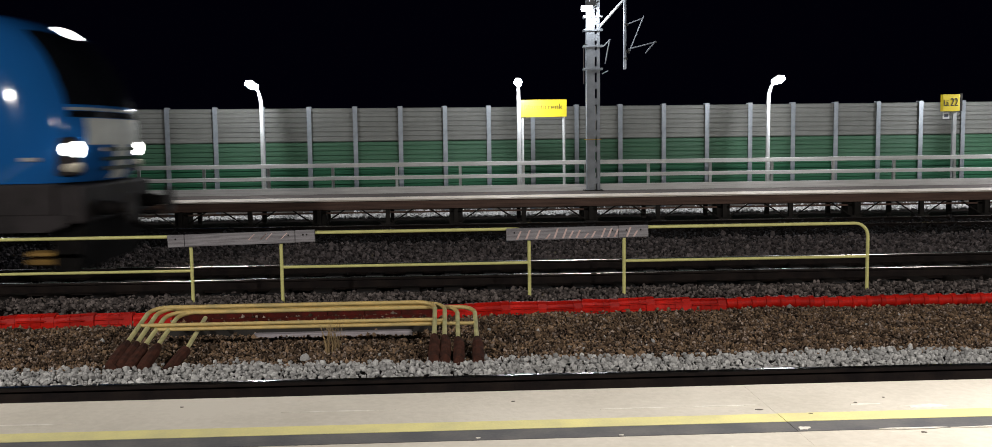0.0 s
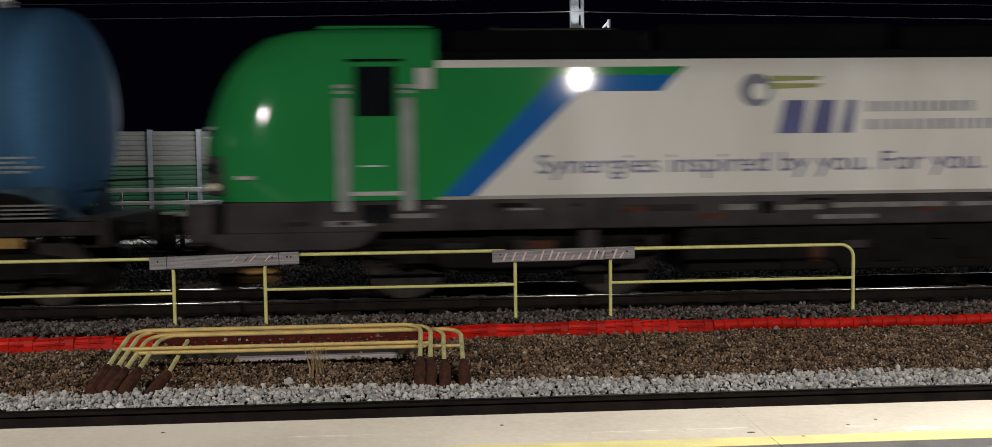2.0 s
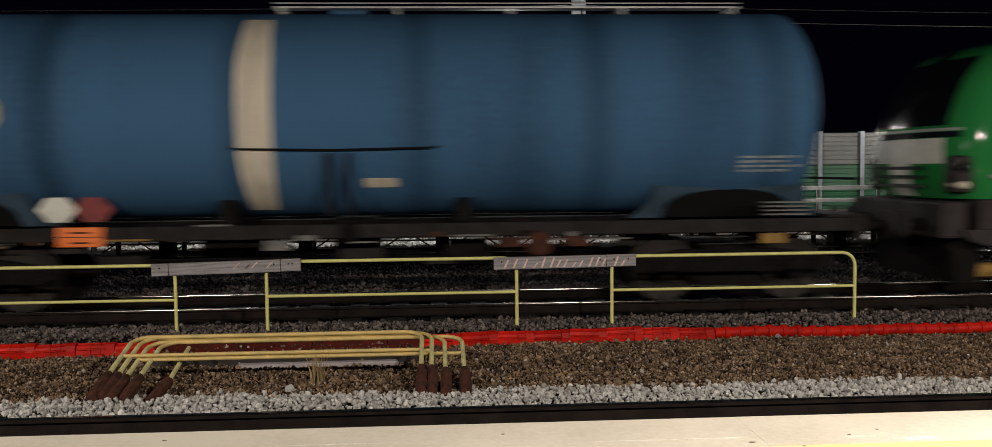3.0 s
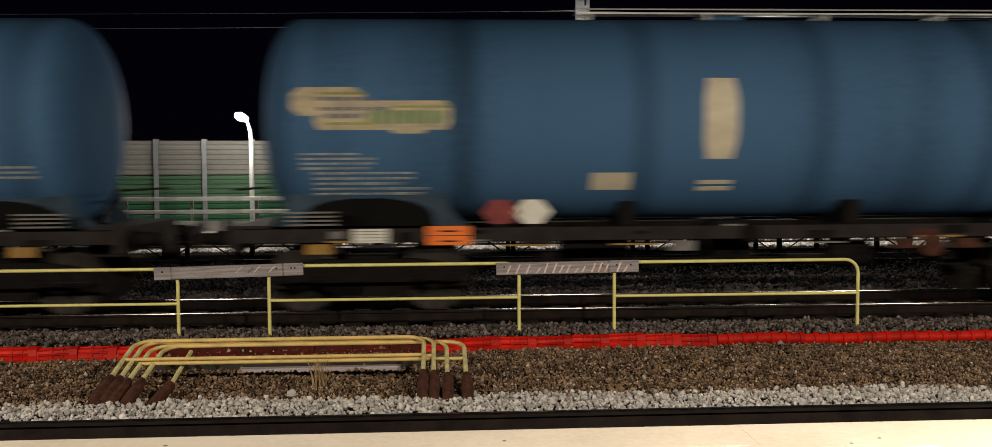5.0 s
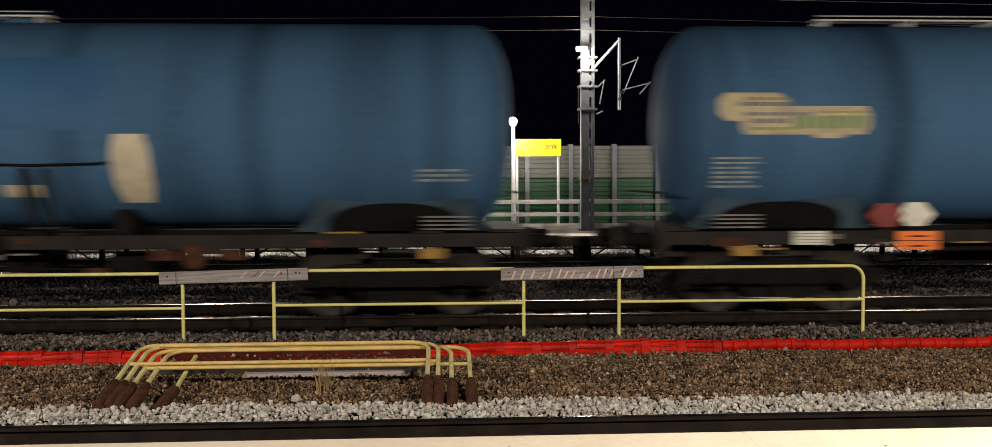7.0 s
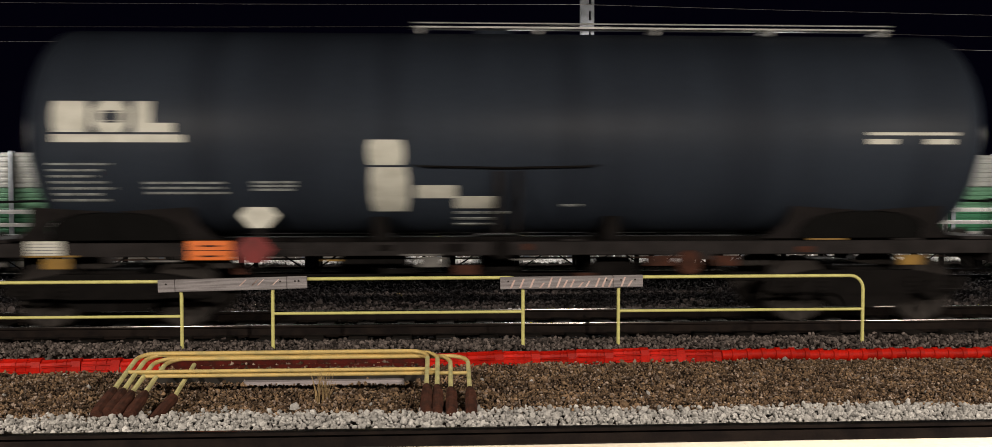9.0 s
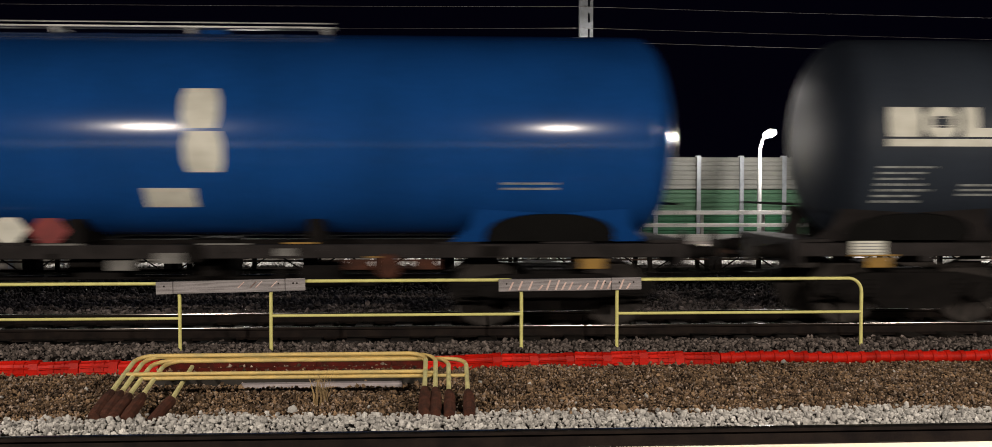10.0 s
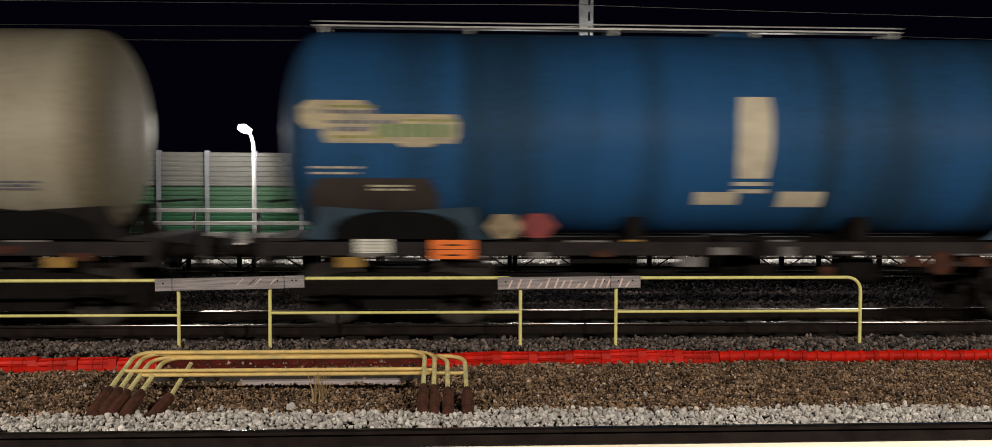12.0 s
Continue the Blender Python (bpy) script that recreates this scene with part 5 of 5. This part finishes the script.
    # dome and walkway on top
    part("dome", revolve_x(bmesh.new(), [(-0.25, 0.02), (-0.24, 0.26), (0.24, 0.26), (0.25, 0.02)], 20, 0, ZC + RT - 0.12), paint, wg, smooth=40)
    if walkway:
        x0, x1 = walkway
        part("walkway", boxes((x0, x1, -0.42, -0.2, ZC + RT + 0.035, ZC + RT + 0.06)), GALV, wg, "pale grating walkway")
        part("walkway_rail", bars([(x0, -0.45, ZC + RT + 0.10), (x1, -0.45, ZC + RT + 0.10)], r=0.012, seg=6), GALV, wg)
        for i in range(5):
            x = x0 + 0.1 + (x1 - x0 - 0.2) * i / 4
            part("walkway_bracket", boxes((x - 0.02, x + 0.02, -0.5, 0.0, ZC + RT - 0.06, ZC + RT + 0.036)), GALV, wg)
    # plates
    for x0, x1, z0, z1, m, cut in plates:
        part("plate", patch(bmesh.new(), x0, x1, z0, z1, 0.008, -1, cut), m, wg, "pale plate on the tank side")
    if emblem:
        ex, ez, m = emblem
        m = EMBLEM_TAN if m is PLATE_CREAM else m
        part("emblem", patch(bmesh.new(), ex, ex + 0.95, ez + 0.16, ez + 0.54, 0.007, -1, 0.12), m, wg, "pale emblem field")
        part("emblem", patch(bmesh.new(), ex + 0.30, ex + 2.08, ez - 0.02, ez + 0.36, 0.009, -1, 0.06), m, wg, "pale emblem field")
        part("emblem", patch(bmesh.new(), ex + 1.30, ex + 1.75, ez - 0.07, ez + 0.02, 0.008, -1, 0.06), m, wg)
        rng = random.Random(3)
        for x, z, w, hh, mm in ((0.36, 0.44, 0.62, 0.035, INK_OLIVE), (0.30, 0.36, 0.6, 0.05, INK_GREY), (0.35, 0.23, 0.95, 0.045, INK_GREY), (0.45, 0.13, 0.5, 0.06, INK_GREY), (0.45, 0.04, 0.5, 0.04, INK_OLIVE), (1.35, 0.265, 0.6, 0.03, INK_OLIVE), (1.0, 0.06, 0.95, 0.17, PLATE_GREEN)):
            x_ = ex + x
            while x_ < ex + x + w:
                ww = rng.uniform(0.06, 0.14)
                part("emblem_mark", patch(bmesh.new(), x_, x_ + ww, ez + z, ez + z + hh, 0.012), mm, wg)
                x_ += ww + 0.03
    for x0, x1, z0, z1, n, m in text:
        rng = random.Random(int(abs(x0) * 100) + n)
        for i in range(n):
            z = z1 - (z1 - z0) * (i + 0.5) / n
            x = x0
            end = x1 - rng.uniform(0, 0.3) * (x1 - x0)
            while x < end:
                w = rng.uniform(0.1, 0.35)
                part("text_bar", patch(bmesh.new(), x, min(x + w, end), z - 0.012, z + 0.012, 0.013), PLATE_DULL if m is PLATE_WHITE else m, wg)
                x += w + 0.05
    for x0, x1, z0, z1 in streaks:
        part("streak", patch(bmesh.new(), x0, x1, z0, z1, 0.012, -1, 0.05), STREAK, wg, "cream spill streak down the tank")
    if hand:
        x0, x1, z = hand
        yb = -RT * math.cos(math.asin((z - ZC) / RT)) - 0.07
        part("hand_line", bars([(x0, yb + 0.04, z + 0.02), (x0 + 0.1, yb, z), ((x0 + x1) / 2, yb, z - 0.02), (x1 - 0.1, yb, z), (x1, yb + 0.04, z + 0.02)], r=0.014, seg=6), BOGIE, wg, "dark grab line")
        xm = (x0 + x1) / 2
        for dx, w in ((-0.1, 0.05), (0.16, 0.035)):
            part("vent_pipe", bars([(xm + dx, yb + 0.03, z - 0.06), (xm + dx, yb + 0.08, 1.75), (xm + dx, -1.05, 1.3)], r=w, seg=8), SOLEBAR, wg, "dark pipe down the tank side")
    for x, z, m in placards:
        yb = -RT * math.cos(math.asin((z - ZC) / RT)) if z > 1.3 else -1.27
        part("placard", diamond(bmesh.new(), x, z, 0.27, min(yb, -0.9) - 0.10), m, wg, "diamond hazard placard")
        part("placard_bracket", boxes((x - 0.03, x + 0.03, min(yb, -0.9) - 0.098, min(yb, -0.9) + 0.12, 1.16, z)), SOLEBAR, wg)
    if orange:
        x, z = orange
        op = part("orange_plate", boxes((x - 0.29, x + 0.29, -1.30, -1.275, z - 0.13, z + 0.13), bevel=0.006), PLATE_ORANGE, wg, "orange hazard number plate")
        part("plate_bar", boxes((x - 0.28, x + 0.28, -1.306, -1.301, z - 0.004, z + 0.004)), RUST, op)
        for zz in (z - 0.075, z + 0.06):
            part("plate_print", boxes((x - 0.13, x + 0.13, -1.3045, -1.301, zz - 0.011, zz + 0.011)), RUST, op)
    if placard_plate:
        x, z = placard_plate
        pp = part("label_plate", boxes((x - 0.23, x + 0.23, -1.298, -1.275, z - 0.06, z + 0.13), bevel=0.006), PLATE_WHITE, wg, "white label holder")
        for i in range(4):
            part("print_line", boxes((x - 0.2, x + 0.18, -1.302, -1.299, z - 0.035 + i * 0.042, z - 0.027 + i * 0.042)), INK_GREY, pp)
    for s in (-1, 1):
        bogie(wg, s * (h - 1.62), 1.8, WAGON_BOGIE, WAGON_WHEEL, 0.46)
    return wg


B = "steel-blue dirty tank wagon"
common_text = ((-5.75, -4.75, 1.95, 2.2, 4, PLATE_WHITE), (-5.6, -4.0, 1.60, 1.95, 5, PLATE_WHITE))
RINGS = (-3.85, -1.4, 1.0, 3.4)
W, C, K = PLATE_WHITE, PLATE_CREAM, SIGN_BLACK


def wagons():
    """The tank wagons and where their middles stand at the start of the clip."""
    made = []
    made.append((tank_wagon(B + " with a cream spill streak", 13.85, TANK_STEEL_BLUE, RINGS, ((0.25, 0.70, 1.66, 1.78, C, 0.02),), (-6.43, 2.50, C), ((-6.3, -5.3, 1.95, 2.2, 4, W), (-6.2, -4.6, 1.60, 1.95, 5, W), (5.35, 6.25, 1.80, 2.05, 4, W)), ((-1.38, -0.92, 1.36, 3.95),), (-1.0, 5.6), (-1.45, 1.25, 2.18), None, (-3.45, 1.05), ((-3.84, 1.40, W), (-3.37, 1.40, PLATE_RED)), (-5.6, 1.04), ends=(-6.94, 6.68)), -31.27))
    made.append((tank_wagon(B + " with a tall cream plate", 13.6, TANK_STEEL_BLUE, RINGS, ((-0.37, 0.09, 2.08, 3.16, C, 0.05), (-0.37, 0.09, 1.74, 1.79, C, 0), (-0.37, 0.09, 1.65, 1.70, C, 0), (-1.86, -1.31, 1.67, 1.90, C, 0)), (-5.85, 2.50, C), common_text + ((5.0, 5.9, 1.85, 2.05, 3, W),), (), (-1.9, 5.2), None, None, (-3.81, 1.07), ((-3.09, 1.37, PLATE_RED), (-2.65, 1.37, W)), (-4.85, 1.04), shift=-0.27, ends=(-6.64, 6.66)), -46.65))
    made.append((tank_wagon(B + " with a cream spill streak and grab line", 13.9, TANK_STEEL_BLUE, RINGS, ((-0.75, -0.28, 1.64, 1.76, C, 0.02),), (-6.33, 2.50, C), ((-6.35, -5.65, 1.75, 2.2, 7, W), (5.35, 6.15, 1.85, 2.05, 3, W),), ((0.72, 1.14, 1.36, 3.95),), (-4.6, 0.6), (-1.28, 1.22, 2.18), None, (-3.49, 1.03), ((-3.38, 1.38, W), (-3.80, 1.37, PLATE_RED)), (-5.0, 1.04), shift=-0.04, ends=(-6.85, 6.60)), -62.15))
    made.append((tank_wagon(B + " with a worn cream plate", 13.7, TANK_STEEL_BLUE, RINGS, ((0.72, 1.22, 1.60, 2.50, C, 0.06), (-0.75, -0.22, 1.68, 1.84, C, 0.02), (-1.92, 0.70, 2.55, 3.50, REPAINT, 0.0)), (-6.9, 2.50, C), ((-6.8, -5.8, 1.95, 2.2, 4, W), (4.7, 5.55, 1.85, 2.05, 3, W)), (), (-5.6, -0.4), (-1.28, 0.7, 2.12), None, (-4.3, 1.03), ((-4.2, 1.38, W), (-4.6, 1.37, PLATE_RED)), (-5.9, 1.04), shift=0.85, ends=(-6.9, 6.86)), -78.10))
    made.append((tank_wagon("charcoal tank wagon with a white emblem band", 13.6, TANK_BLACK, RINGS, ((-5.92, -5.46, 2.62, 3.02, W, 0.02), (-5.40, -4.95, 2.62, 3.02, W, 0.08), (-4.88, -4.66, 2.62, 3.02, W, 0.0), (-4.66, -4.38, 2.62, 2.74, W, 0.0), (-5.30, -5.05, 2.74, 2.90, TANK_BLACK, 0.04), (-5.92, -4.25, 2.49, 2.59, W, 0), (-1.88, -1.40, 2.20, 2.53, W, 0.03), (-1.86, -1.35, 1.58, 2.17, W, 0.03), (-1.26, -0.70, 1.76, 1.93, W, 0.02), (-0.72, -0.16, 1.62, 1.78, W, 0.02), (4.85, 5.25, 2.48, 2.55, W, 0), (4.85, 6.1, 2.60, 2.64, W, 0), (5.65, 6.05, 2.48, 2.55, W, 0)), None, ((-6.0, -5.2, 1.70, 2.25, 7, W), (-4.8, -3.7, 1.80, 2.0, 3, W), (-3.4, -2.7, 1.85, 2.0, 3, W), (-0.7, 0.0, 1.35, 1.60, 3, W), (0.75, 1.0, 1.64, 1.68, 1, W)), (), (-1.3, 5.6), (-1.26, 1.17, 2.18), SOLEBAR, (-3.97, 1.07), ((-3.38, 1.52, W), (-3.38, 1.08, PLATE_RED)), (-6.1, 1.07), shift=0.15, ends=(-6.38, 6.92)), -93.28))
    made.append((tank_wagon("bright blue glossy tank wagon with pale emblem", 12.9, TANK_BLUE, RINGS, ((0.15, 0.64, 2.70, 3.22, W, 0.05), (0.17, 0.68, 2.13, 2.66, W, 0.05), (-0.40, 0.26, 1.67, 1.92, W, 0), (-5.53, -3.70, 1.60, 1.95, K, 0.02)), (-5.75, 2.44, W), ((-5.7, -4.9, 2.0, 2.18, 3, W), (-5.45, -3.75, 1.62, 1.94, 5, HANDRAIL), (4.35, 5.3, 1.88, 2.02, 2, W)), (), (-5.6, 2.0), None, TANK_BLUE, (-2.82, 1.46), ((-2.26, 1.36, W), (-1.72, 1.35, PLATE_RED)), (-4.7, 1.04), shift=-0.21, ends=(-6.46, 6.62)), -108.40))
    made.append((tank_wagon("dirty dark blue tank wagon with a tall cream plate", 13.0, TANK_DIRTY_BLUE, RINGS, ((0.33, 0.80, 2.04, 3.13, C, 0.03), (0.33, 0.80, 1.94, 1.99, C, 0), (0.33, 0.80, 1.84, 1.89, C, 0), (-0.18, 0.42, 1.68, 1.85, C, 0), (1.0, 1.62, 1.65, 1.86, C, 0), (-5.42, -3.68, 1.27, 2.02, DIRT, 0.14)), (-5.5, 2.5, C), ((-5.36, -4.6, 2.05, 2.2, 2, C), (-4.6, -3.9, 1.85, 1.95, 2, C), (4.72, 5.5, 1.78, 1.98, 4, W)), (), (-5.4, 3.0), None, None, (-3.49, 1.07), ((-2.78, 1.37, PLACARD_OLD), (-2.32, 1.38, PLATE_RED)), (-4.55, 1.08), shift=-0.64, ends=(-6.50, 6.36)), -123.20))
    made.append((tank_wagon("pale grey dirty tank wagon", 13.3, TANK_GREY, RINGS, (), None, ((4.6, 5.5, 1.84, 1.98, 3, INK_GREY),), (), (-4.5, 3.0), None, None, (-3.49, 1.07), ((-2.78, 1.37, W),), (-4.6, 1.05), ends=(-6.69, 6.22)), -138.05))
    return made


TRACK_Y = 14.11
LOCO = locomotive()
WAGONS = wagons()


def travelled(t):
    """Metres the train has gone since the start: it speeds up gently."""
    return 9.7538 * t + 0.089476 * t * t - 0.0014293 * t ** 3


def motions():
    times = [i * 0.5 for i in range(25)]
    for ob, x0 in [(LOCO, -13.90)] + WAGONS:
        walk(ob, [(t, pose(x0 + travelled(t), TRACK_Y, 0)) for t in times])
    step = [i / 30 for i in range(361)]
    for w, x, r in rolling:
        walk(w, [(t, pose(x, 0, r, 0, math.degrees(travelled(t) / r) % 360, 0)) for t in step])


motions()
